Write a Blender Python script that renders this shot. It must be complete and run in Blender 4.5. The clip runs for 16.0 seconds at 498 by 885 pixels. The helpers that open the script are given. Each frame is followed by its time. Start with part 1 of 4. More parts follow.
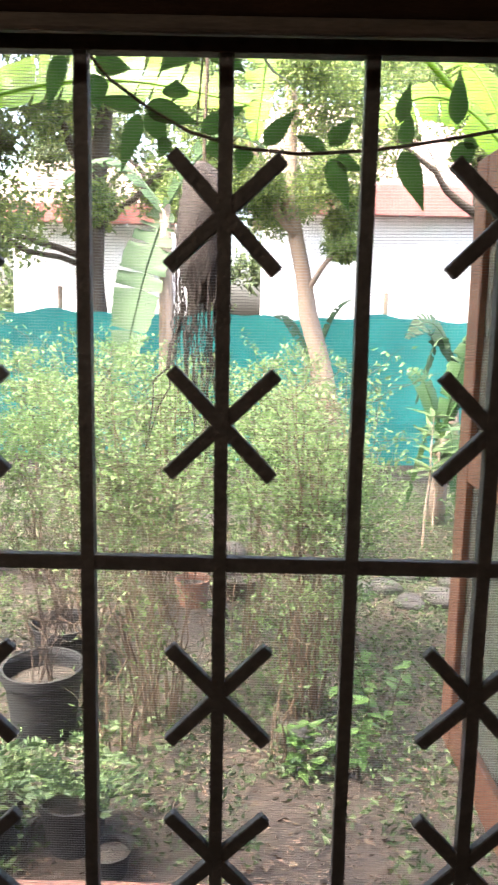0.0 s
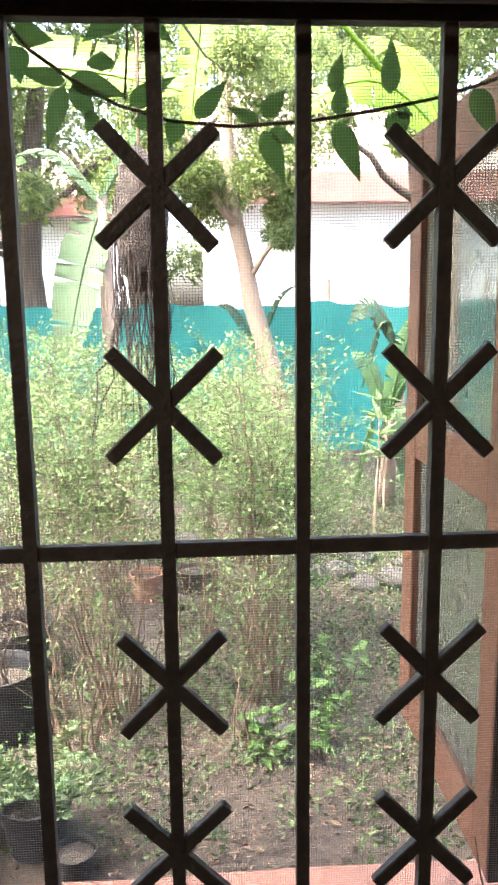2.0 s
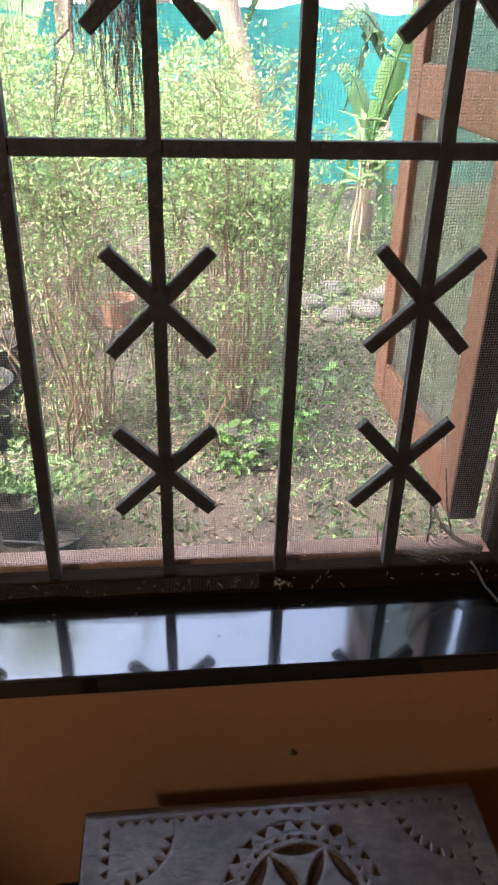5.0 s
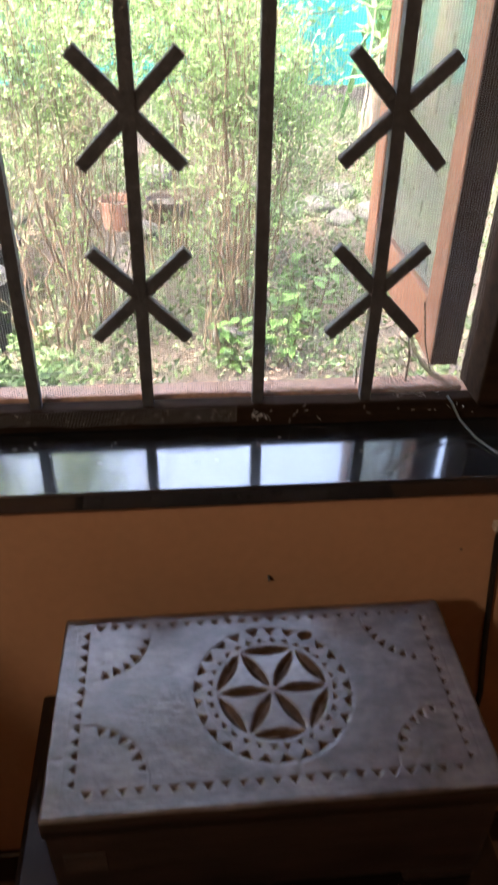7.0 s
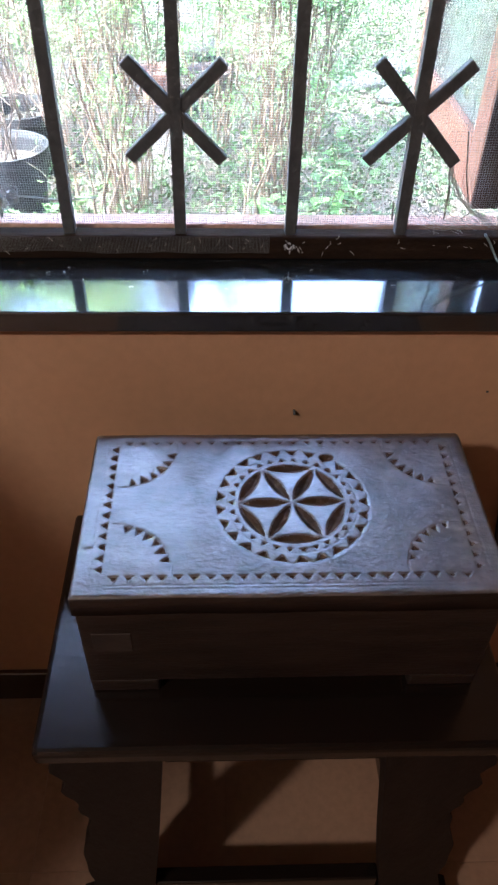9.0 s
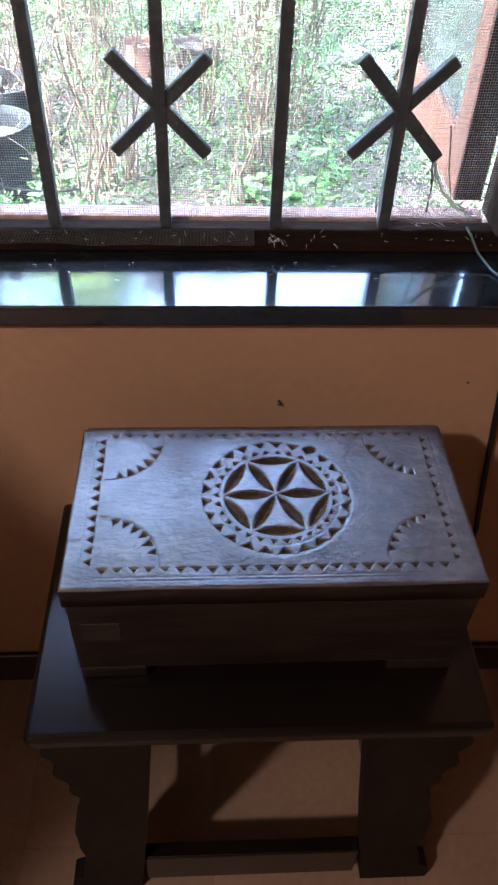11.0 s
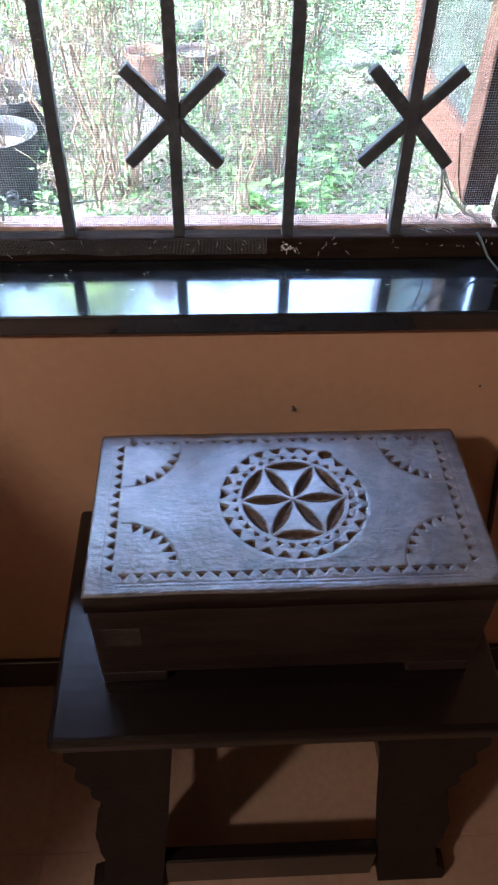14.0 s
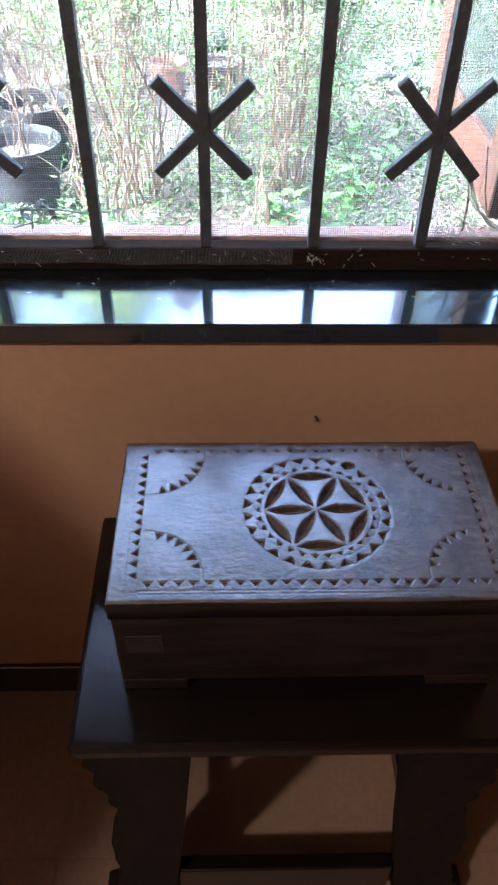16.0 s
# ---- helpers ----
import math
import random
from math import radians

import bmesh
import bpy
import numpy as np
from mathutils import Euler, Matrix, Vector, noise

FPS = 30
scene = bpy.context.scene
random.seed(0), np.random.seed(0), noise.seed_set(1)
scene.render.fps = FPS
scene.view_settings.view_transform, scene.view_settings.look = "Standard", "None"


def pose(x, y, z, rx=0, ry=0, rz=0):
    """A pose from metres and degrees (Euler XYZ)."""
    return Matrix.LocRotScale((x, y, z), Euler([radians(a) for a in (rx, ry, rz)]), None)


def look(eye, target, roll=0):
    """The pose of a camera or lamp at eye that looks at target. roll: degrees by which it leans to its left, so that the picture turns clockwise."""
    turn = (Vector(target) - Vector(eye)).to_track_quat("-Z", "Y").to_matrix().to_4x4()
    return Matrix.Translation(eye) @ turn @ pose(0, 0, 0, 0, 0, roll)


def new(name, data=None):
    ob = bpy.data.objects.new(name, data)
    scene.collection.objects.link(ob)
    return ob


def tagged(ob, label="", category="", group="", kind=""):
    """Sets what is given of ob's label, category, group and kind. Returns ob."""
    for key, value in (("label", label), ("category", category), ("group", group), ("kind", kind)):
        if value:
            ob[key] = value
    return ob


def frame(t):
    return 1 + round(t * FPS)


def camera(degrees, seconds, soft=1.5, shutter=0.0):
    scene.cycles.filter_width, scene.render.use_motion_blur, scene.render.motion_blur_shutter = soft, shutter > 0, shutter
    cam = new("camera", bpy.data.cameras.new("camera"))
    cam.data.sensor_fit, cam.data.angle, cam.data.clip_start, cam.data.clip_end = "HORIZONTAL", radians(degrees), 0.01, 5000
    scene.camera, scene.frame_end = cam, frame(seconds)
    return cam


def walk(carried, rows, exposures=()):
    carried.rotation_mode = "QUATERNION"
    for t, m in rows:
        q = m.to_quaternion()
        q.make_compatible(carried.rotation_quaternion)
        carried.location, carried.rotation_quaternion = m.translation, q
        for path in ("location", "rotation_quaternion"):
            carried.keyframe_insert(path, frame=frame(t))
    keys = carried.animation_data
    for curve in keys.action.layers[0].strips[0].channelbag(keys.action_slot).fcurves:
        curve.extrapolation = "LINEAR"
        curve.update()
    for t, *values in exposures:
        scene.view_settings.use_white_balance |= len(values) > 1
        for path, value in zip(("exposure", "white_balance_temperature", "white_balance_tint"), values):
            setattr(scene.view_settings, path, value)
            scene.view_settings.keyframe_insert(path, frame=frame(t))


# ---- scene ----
# ---- camera ----
cam = camera(37.0, 16.0, soft=2.3, shutter=0.5)
PATH = [
    (0, (0.029, -0.709, 1.508), (0.022, 1.265, 1.186), 1.2),
    (0.5, (0.047, -0.71, 1.509), (0.108, 1.263, 1.187), 0.7),
    (1, (0.046, -0.711, 1.505), (0.124, 1.26, 1.174), -0.4),
    (1.5, (0.038, -0.703, 1.507), (0.13, 1.267, 1.171), -1.0),
    (2, (0.034, -0.693, 1.495), (0.161, 1.273, 1.149), -0.7),
    (2.5, (0.036, -0.691, 1.502), (0.194, 1.271, 1.144), -0.4),
    (3, (0.034, -0.692, 1.496), (0.211, 1.265, 1.124), -0.2),
    (3.5, (0.023, -0.685, 1.467), (0.223, 1.251, 1.007), 0.3),
    (4, (0.028, -0.685, 1.384), (0.221, 1.14, 0.589), 1.0),
    (4.2, (0.023, -0.688, 1.37), (0.216, 1.11, 0.516), 1.3),
    (6.3, (0.008, -0.696, 1.355), (0.21, 1.01, 0.331), 1.5),
    (6.5, (0.015, -0.707, 1.343), (0.206, 0.996, 0.312), 1.4),
    (7, (0.044, -0.757, 1.278), (0.21, 0.871, 0.13), 1.3),
    (7.5, (0.071, -0.814, 1.274), (0.163, 0.779, 0.068), 1.8),
    (8, (0.063, -0.831, 1.233), (0.142, 0.733, -0.012), 1.7),
    (8.5, (0.057, -0.826, 1.198), (0.132, 0.672, -0.126), 1.7),
    (9, (0.05, -0.819, 1.221), (0.117, 0.651, -0.134), 1.5),
    (9.2, (0.049, -0.815, 1.232), (0.113, 0.646, -0.132), 1.4),
    (11.3, (0.052, -0.819, 1.247), (0.157, 0.603, -0.156), 2.4),
    (11.5, (0.051, -0.825, 1.248), (0.146, 0.604, -0.148), 1.9),
    (12, (0.045, -0.829, 1.246), (0.133, 0.602, -0.148), 1.7),
    (12.5, (0.043, -0.83, 1.256), (0.137, 0.609, -0.13), 1.8),
    (13, (0.04, -0.828, 1.239), (0.13, 0.603, -0.154), 1.6),
    (13.5, (0.04, -0.828, 1.246), (0.126, 0.6, -0.152), 1.4),
    (14, (0.039, -0.823, 1.253), (0.127, 0.609, -0.141), 1.3),
    (14.5, (0.036, -0.818, 1.251), (0.121, 0.606, -0.15), 1.2),
    (15, (0.033, -0.826, 1.252), (0.116, 0.607, -0.141), 1.3),
    (15.5, (0.028, -0.825, 1.257), (0.094, 0.613, -0.131), 1.2),
    (16, (0.028, -0.824, 1.256), (0.079, 0.624, -0.122), 1.2),
]
EXPOSURES = [(0, 4.1, 6550, 13), (1.5, 4.3, 6550, 13), (3, 4.3, 6500, 13), (4.2, 4.45, 6450, 11), (6.3, 4.72, 6500, 13), (7, 5.1, 6450, 14), (7.6, 5.3, 6150, 10), (8.1, 5.55, 5600, 7), (8.6, 5.9, 5150, 8), (11.3, 5.83, 5030, 8), (16, 5.83, 5030, 8)]
walk(cam, [(t, look(eye, target, roll)) for t, eye, target, roll in PATH], EXPOSURES)

# ---- daylight ----
SUN_UP, SUN_ROUND = radians(60), radians(-115)
world = bpy.data.worlds.new("world")
scene.world = world
world.use_nodes = True
wn = world.node_tree
sky = wn.nodes.new("ShaderNodeTexSky")
sky.sky_type, sky.sun_disc = "NISHITA", False
sky.sun_elevation, sky.sun_rotation = SUN_UP, SUN_ROUND
sky.air_density, sky.dust_density = 1.0, 8.0
wn.nodes["Background"].inputs[1].default_value = 0.15
wn.links.new(sky.outputs[0], wn.nodes["Background"].inputs[0])
sun_data = bpy.data.lights.new("sun", "SUN")
sun_data.energy, sun_data.angle, sun_data.color = 1.4, radians(20), (1.0, 0.95, 0.86)
sun = new("sun", sun_data)
sun.matrix_world = look((0, 0, 0), (-math.sin(SUN_ROUND) * math.cos(SUN_UP), -math.cos(SUN_ROUND) * math.cos(SUN_UP), -math.sin(SUN_UP)))
# the room's own pendant lamp behind the viewer
lamp_data = bpy.data.lights.new("room_lamp_light", "POINT")
lamp_data.energy, lamp_data.color, lamp_data.shadow_soft_size = 2.65, (1.0, 0.76, 0.53), 0.08
room_light = new("room_lamp_light", lamp_data)
room_light.location = (-1.40, -1.90, 2.58)


# ---- materials ----
def mat(name, color, rough=0.6, metal=0.0, color2=None, scale=8.0, detail=6.0, bump=0.0, bump_scale=60.0, fine=None,
        stretch=(1, 1, 1), through_light=0.0, coat=0.0, island=0.0, spec=0.5, patchy=None):
    m = bpy.data.materials.new(name)
    m.use_nodes = True
    t = m.node_tree
    b = t.nodes["Principled BSDF"]
    b.inputs["Roughness"].default_value, b.inputs["Metallic"].default_value = rough, metal
    b.inputs["Specular IOR Level"].default_value = spec
    b.inputs["Coat Weight"].default_value = coat
    b.inputs["Coat Roughness"].default_value = 0.15
    co = t.nodes.new("ShaderNodeTexCoord")
    mp = t.nodes.new("ShaderNodeMapping")
    mp.inputs["Scale"].default_value = stretch
    t.links.new(co.outputs["Object"], mp.inputs[0])
    color2 = color2 or tuple(c * 0.72 for c in color)
    n1 = t.nodes.new("ShaderNodeTexNoise")
    n1.inputs["Scale"].default_value, n1.inputs["Detail"].default_value = scale, detail
    t.links.new(mp.outputs[0], n1.inputs["Vector"])
    ramp = t.nodes.new("ShaderNodeValToRGB")
    ramp.color_ramp.elements[0].position, ramp.color_ramp.elements[1].position = 0.33, 0.67
    ramp.color_ramp.elements[0].color, ramp.color_ramp.elements[1].color = (*color2, 1), (*color, 1)
    t.links.new(n1.outputs[0], ramp.inputs[0])
    out = ramp.outputs[0]
    if fine:
        n3 = t.nodes.new("ShaderNodeTexNoise")
        n3.inputs["Scale"].default_value, n3.inputs["Detail"].default_value = fine[0], 3.0
        t.links.new(mp.outputs[0], n3.inputs["Vector"])
        r3 = t.nodes.new("ShaderNodeValToRGB")
        r3.color_ramp.elements[0].position, r3.color_ramp.elements[1].position = 0.35, 0.65
        v = 1 - fine[1]
        r3.color_ramp.elements[0].color, r3.color_ramp.elements[1].color = (v, v, v, 1), (1, 1, 1, 1)
        t.links.new(n3.outputs[0], r3.inputs[0])
        mx = t.nodes.new("ShaderNodeMix")
        mx.data_type, mx.blend_type = "RGBA", "MULTIPLY"
        mx.inputs[0].default_value = 1
        t.links.new(out, mx.inputs[6])
        t.links.new(r3.outputs[0], mx.inputs[7])
        out = mx.outputs[2]
    if island:
        geo = t.nodes.new("ShaderNodeNewGeometry")
        hsv = t.nodes.new("ShaderNodeHueSaturation")
        mr = t.nodes.new("ShaderNodeMapRange")
        mr.inputs[3].default_value, mr.inputs[4].default_value = 1 - island, 1 + island
        t.links.new(geo.outputs["Random Per Island"], mr.inputs[0])
        t.links.new(mr.outputs[0], hsv.inputs["Value"])
        mr2 = t.nodes.new("ShaderNodeMapRange")
        mr2.inputs[3].default_value, mr2.inputs[4].default_value = 0.5 + island * 0.06, 0.5 - island * 0.06
        t.links.new(geo.outputs["Random Per Island"], mr2.inputs[0])
        t.links.new(mr2.outputs[0], hsv.inputs["Hue"])
        t.links.new(out, hsv.inputs["Color"])
        out = hsv.outputs[0]
    t.links.new(out, b.inputs["Base Color"])
    if patchy:
        n4 = t.nodes.new("ShaderNodeTexNoise")
        n4.inputs["Scale"].default_value, n4.inputs["Detail"].default_value, n4.inputs["Roughness"].default_value = patchy[0], 8.0, 0.65
        t.links.new(mp.outputs[0], n4.inputs["Vector"])
        r4 = t.nodes.new("ShaderNodeMapRange")
        r4.inputs[1].default_value, r4.inputs[2].default_value = 0.35, 0.65
        r4.inputs[3].default_value, r4.inputs[4].default_value = patchy[1], patchy[2]
        t.links.new(n4.outputs[0], r4.inputs[0])
        t.links.new(r4.outputs[0], b.inputs["Roughness"])
    if bump:
        n2 = t.nodes.new("ShaderNodeTexNoise")
        n2.inputs["Scale"].default_value, n2.inputs["Detail"].default_value = bump_scale, 5.0
        t.links.new(mp.outputs[0], n2.inputs["Vector"])
        bp = t.nodes.new("ShaderNodeBump")
        bp.inputs["Strength"].default_value, bp.inputs["Distance"].default_value = bump, 0.01
        t.links.new(n2.outputs[0], bp.inputs["Height"])
        t.links.new(bp.outputs[0], b.inputs["Normal"])
    if through_light:
        tr = t.nodes.new("ShaderNodeBsdfTranslucent")
        t.links.new(out, tr.inputs[0])
        ms = t.nodes.new("ShaderNodeMixShader")
        ms.inputs[0].default_value = through_light
        t.links.new(b.outputs[0], ms.inputs[1])
        t.links.new(tr.outputs[0], ms.inputs[2])
        t.links.new(ms.outputs[0], t.nodes["Material Output"].inputs[0])
    return m


M = {
    "wall": mat("peach_wall_paint", (0.48, 0.285, 0.168), 0.75, color2=(0.42, 0.243, 0.14), scale=2.2, bump=0.12, bump_scale=45, fine=(70, 0.06)),
    # Unseen walls, much darker than the peach paint to cut bounced light.
    "wall_dim": mat("darkened_unseen_wall", (0.20, 0.115, 0.07), 0.8, color2=(0.16, 0.092, 0.056), scale=2.2, bump=0.12, bump_scale=45, fine=(70, 0.08)),
    # Unseen ceiling; its brown tone is there to hold down room bounce.
    "ceiling": mat("darkened_ceiling_paint", (0.30, 0.25, 0.20), 0.8, scale=2, fine=(60, 0.05)),
    "floor": mat("floor_tile", (0.28, 0.17, 0.108), 0.6, color2=(0.235, 0.142, 0.09), scale=5, bump=0.05, bump_scale=30, fine=(80, 0.12)),
    "grout": mat("grout", (0.25, 0.15, 0.096), 0.9, scale=30),
    "iron": mat("black_iron", (0.048, 0.053, 0.060), 0.6, 0.0, color2=(0.072, 0.078, 0.086), scale=60, bump=0.3, bump_scale=140, fine=(160, 0.14)),
    "darkwood": mat("dark_varnished_frame", (0.016, 0.011, 0.009), 0.8, spec=0.03, color2=(0.032, 0.020, 0.014), scale=14, stretch=(1, 6, 6), bump=0.2, bump_scale=60, fine=(150, 0.25)),
    "bead": mat("lit_grey_bead", (0.075, 0.068, 0.06), 0.7, color2=(0.045, 0.04, 0.035), scale=14, stretch=(1, 6, 6), bump=0.2, fine=(90, 0.3)),
    "granite": mat("black_granite", (0.010, 0.012, 0.014), 0.07, color2=(0.018, 0.021, 0.024), scale=180, spec=1.0, coat=0.7, bump=0.02, bump_scale=14, fine=(400, 0.4)),
    "mesh": mat("fly_screen_wire", (0.24, 0.245, 0.24), 0.5, 0.0, scale=40, through_light=0.4),
    "terracotta": mat("terracotta_paint", (0.27, 0.125, 0.068), 0.55, color2=(0.21, 0.098, 0.054), scale=9, bump=0.25, bump_scale=50, fine=(120, 0.18)),
    "ledge": mat("faded_red_ledge", (0.54, 0.345, 0.26), 0.85, color2=(0.43, 0.265, 0.195), scale=12, bump=0.4, bump_scale=80, fine=(150, 0.25)),
    "apron": mat("worn_red_cement", (0.20, 0.085, 0.058), 0.8, color2=(0.13, 0.066, 0.048), scale=5, bump=0.4, bump_scale=50, fine=(70, 0.3)),
    "shutteredge": mat("shaded_unpainted_edge", (0.062, 0.038, 0.026), 0.9, spec=0.05, color2=(0.042, 0.026, 0.018), scale=20, stretch=(4, 4, 0.6), bump=0.3, fine=(120, 0.3)),
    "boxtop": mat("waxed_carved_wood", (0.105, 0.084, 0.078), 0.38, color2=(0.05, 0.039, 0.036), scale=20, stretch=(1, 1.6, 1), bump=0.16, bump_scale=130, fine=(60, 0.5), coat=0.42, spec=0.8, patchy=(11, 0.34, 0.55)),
    # Groove colour is darkened to stand for the shade inside the cuts.
    "boxcut_shade": mat("shaded_carved_grooves", (0.060, 0.036, 0.022), 0.8, spec=0.15, color2=(0.025, 0.016, 0.011), scale=40, bump=0.4, bump_scale=120),
    # Sides and lid edge, a darker brown than the lid top.
    "boxbody": mat("dark_box_sides", (0.025, 0.0145, 0.011), 0.5, color2=(0.012, 0.007, 0.0053), scale=12, stretch=(1, 4, 5), bump=0.15, bump_scale=60, fine=(120, 0.25), spec=0.3),
    "plate": mat("rubbed_wood", (0.036, 0.022, 0.017), 0.6, color2=(0.02, 0.012, 0.0095), scale=40, bump=0.2, fine=(150, 0.4)),
    "stool": mat("dark_polished_stool", (0.008, 0.005, 0.004), 0.22, color2=(0.006, 0.0036, 0.0028), scale=12, stretch=(1, 3, 3), bump=0.04, bump_scale=50, fine=(120, 0.2), coat=0.12, spec=0.4),
    "stoolleg": mat("dull_carved_leg", (0.014, 0.0085, 0.0066), 0.6, color2=(0.008, 0.005, 0.004), scale=14, stretch=(3, 3, 1), bump=0.1, bump_scale=50, spec=0.15),
    "web": mat("dusty_web", (0.58, 0.58, 0.56), 0.8, scale=40, through_light=0.5),
    "galv": mat("grey_galvanised_wire", (0.30, 0.31, 0.31), 0.5, scale=40, bump=0.2, bump_scale=90),
    "hem": mat("creased_wire_hem", (0.15, 0.155, 0.16), 0.6, scale=40),
    "youngleaf": mat("young_banana_leaf", (0.05, 0.11, 0.035), 0.45, color2=(0.035, 0.08, 0.025), scale=5, through_light=0.45, island=0.15),
    "eave": mat("eave_underside", (0.24, 0.17, 0.13), 0.85, color2=(0.17, 0.12, 0.09), scale=3, bump=0.4, bump_scale=20, fine=(40, 0.2)),
    "rubber": mat("black_cable_sheath", (0.012, 0.012, 0.012), 0.5, scale=30),
    "bluewire": mat("blue_wire_sheath", (0.14, 0.19, 0.22), 0.5, scale=30),
    "ivory": mat("ivory_plastic", (0.55, 0.5, 0.42), 0.4, scale=30),
    "debris": mat("grey_lint", (0.50, 0.48, 0.44), 0.9, scale=50),
    "soil": mat("garden_soil", (0.038, 0.024, 0.015), 0.95, color2=(0.016, 0.012, 0.008), scale=1.6, bump=1.0, bump_scale=24, fine=(26, 0.45)),
    "potsoil": mat("pot_soil", (0.05, 0.034, 0.024), 0.95, color2=(0.025, 0.025, 0.018), scale=35, bump=1.0, bump_scale=60, fine=(90, 0.4)),
    "blackpot": mat("black_plastic_pot", (0.010, 0.011, 0.012), 0.55, color2=(0.022, 0.022, 0.022), spec=0.25, scale=12, bump=0.2, fine=(60, 0.2)),
    "claypot": mat("clay_pot", (0.22, 0.11, 0.07), 0.8, color2=(0.17, 0.09, 0.065), scale=14, bump=0.3, fine=(80, 0.2)),
    "darkclay": mat("dark_clay_bowl", (0.07, 0.045, 0.036), 0.85, color2=(0.045, 0.03, 0.025), scale=14, bump=0.3, fine=(80, 0.2)),
    "stone": mat("garden_stone", (0.034, 0.029, 0.027), 0.9, color2=(0.018, 0.016, 0.015), scale=12, bump=0.8, bump_scale=30, fine=(60, 0.3)),
    "bark": mat("tree_bark", (0.12, 0.092, 0.066), 0.9, color2=(0.06, 0.046, 0.033), scale=10, stretch=(3, 3, 0.6), bump=1.0, bump_scale=30, fine=(60, 0.4)),
    "palebark": mat("pale_bark", (0.26, 0.20, 0.155), 0.9, color2=(0.25, 0.18, 0.13), scale=9, stretch=(3, 3, 0.7), bump=0.9, bump_scale=26, fine=(50, 0.35)),
    "root": mat("dry_fibre", (0.042, 0.030, 0.022), 0.95, color2=(0.022, 0.016, 0.012), scale=22, stretch=(5, 5, 0.5), bump=1.0, bump_scale=60, fine=(90, 0.4)),
    "twig": mat("shrub_twig", (0.115, 0.074, 0.042), 0.85, color2=(0.05, 0.031, 0.018), scale=25, fine=(70, 0.3)),
    "darktwig": mat("dark_twig", (0.06, 0.036, 0.022), 0.85, color2=(0.03, 0.02, 0.012), scale=25, fine=(70, 0.3)),
    "greentwig": mat("green_twig", (0.07, 0.066, 0.03), 0.85, color2=(0.045, 0.04, 0.018), scale=25, fine=(70, 0.3)),
    "shrubleaf": mat("shrub_leaf", (0.17, 0.255, 0.104), 0.6, color2=(0.112, 0.185, 0.07), scale=4, through_light=0.68, island=0.22),
    "weedleaf": mat("weed_leaf", (0.062, 0.112, 0.033), 0.6, color2=(0.036, 0.07, 0.02), scale=3, through_light=0.35, island=0.35),
    "treeleaf": mat("tree_leaf", (0.20, 0.265, 0.085), 0.5, color2=(0.115, 0.175, 0.055), scale=1.2, through_light=0.58, island=0.4),
    "farleaf": mat("far_leaf", (0.16, 0.20, 0.09), 0.6, color2=(0.09, 0.13, 0.055), scale=0.6, through_light=0.4, island=0.4),
    "vineleaf": mat("vine_leaf", (0.085, 0.19, 0.045), 0.45, color2=(0.065, 0.15, 0.036), scale=40, through_light=0.62, bump=0.1, bump_scale=90),
    "vinestem": mat("vine_stem", (0.11, 0.075, 0.05), 0.8, scale=30),
    "bananaleaf": mat("banana_leaf", (0.155, 0.28, 0.016), 0.45, color2=(0.12, 0.23, 0.013), scale=5, stretch=(1, 1, 1), through_light=0.5, island=0.1),
    "paleleaf": mat("pale_banana_leaf", (0.085, 0.14, 0.068), 0.55, color2=(0.055, 0.10, 0.048), scale=6, through_light=0.4, island=0.08),
    "seedleaf": mat("seedling_leaf", (0.066, 0.135, 0.03), 0.45, color2=(0.042, 0.09, 0.02), scale=12, through_light=0.4),
    "dryleaf": mat("dry_leaf", (0.092, 0.064, 0.041), 0.9, color2=(0.045, 0.031, 0.02), scale=9, island=0.3),
    "net": mat("green_shade_net", (0.016, 0.22, 0.195), 0.7, color2=(0.010, 0.165, 0.15), scale=1.5, through_light=0.25, bump=0.4, bump_scale=6, fine=(30, 0.2)),
    "whitewash": mat("white_wall_paint", (0.86, 0.85, 0.84), 0.8, color2=(0.8, 0.79, 0.78), scale=1.2, fine=(20, 0.05)),
    "rooftile": mat("clay_roof_tile", (0.46, 0.34, 0.29), 0.85, color2=(0.33, 0.24, 0.21), scale=3, bump=0.6, fine=(20, 0.3), island=0.2),
    "fascia": mat("red_fascia", (0.40, 0.16, 0.14), 0.7, color2=(0.32, 0.13, 0.115), scale=3, fine=(20, 0.15)),
    "post": mat("fence_post", (0.28, 0.22, 0.16), 0.9, scale=10),
}


def glass_mat():
    m = bpy.data.materials.new("dusty_glass")
    m.use_nodes = True
    t = m.node_tree
    b = t.nodes["Principled BSDF"]
    b.inputs["Base Color"].default_value = (0.75, 0.85, 0.8, 1)
    b.inputs["Transmission Weight"].default_value = 1
    b.inputs["Roughness"].default_value, b.inputs["IOR"].default_value = 0.02, 1.45
    dust = t.nodes.new("ShaderNodeBsdfDiffuse")
    dust.inputs[0].default_value = (0.20, 0.22, 0.17, 1)
    n = t.nodes.new("ShaderNodeTexNoise")
    n.inputs["Scale"].default_value, n.inputs["Detail"].default_value = 9, 6
    r = t.nodes.new("ShaderNodeMapRange")
    r.inputs[1].default_value, r.inputs[2].default_value = 0.3, 0.7
    r.inputs[3].default_value, r.inputs[4].default_value = 0.38, 0.62
    ms = t.nodes.new("ShaderNodeMixShader")
    t.links.new(n.outputs[0], r.inputs[0])
    t.links.new(r.outputs[0], ms.inputs[0])
    t.links.new(b.outputs[0], ms.inputs[1])
    t.links.new(dust.outputs[0], ms.inputs[2])
    t.links.new(ms.outputs[0], t.nodes["Material Output"].inputs[0])
    return m


M["glass"] = glass_mat()


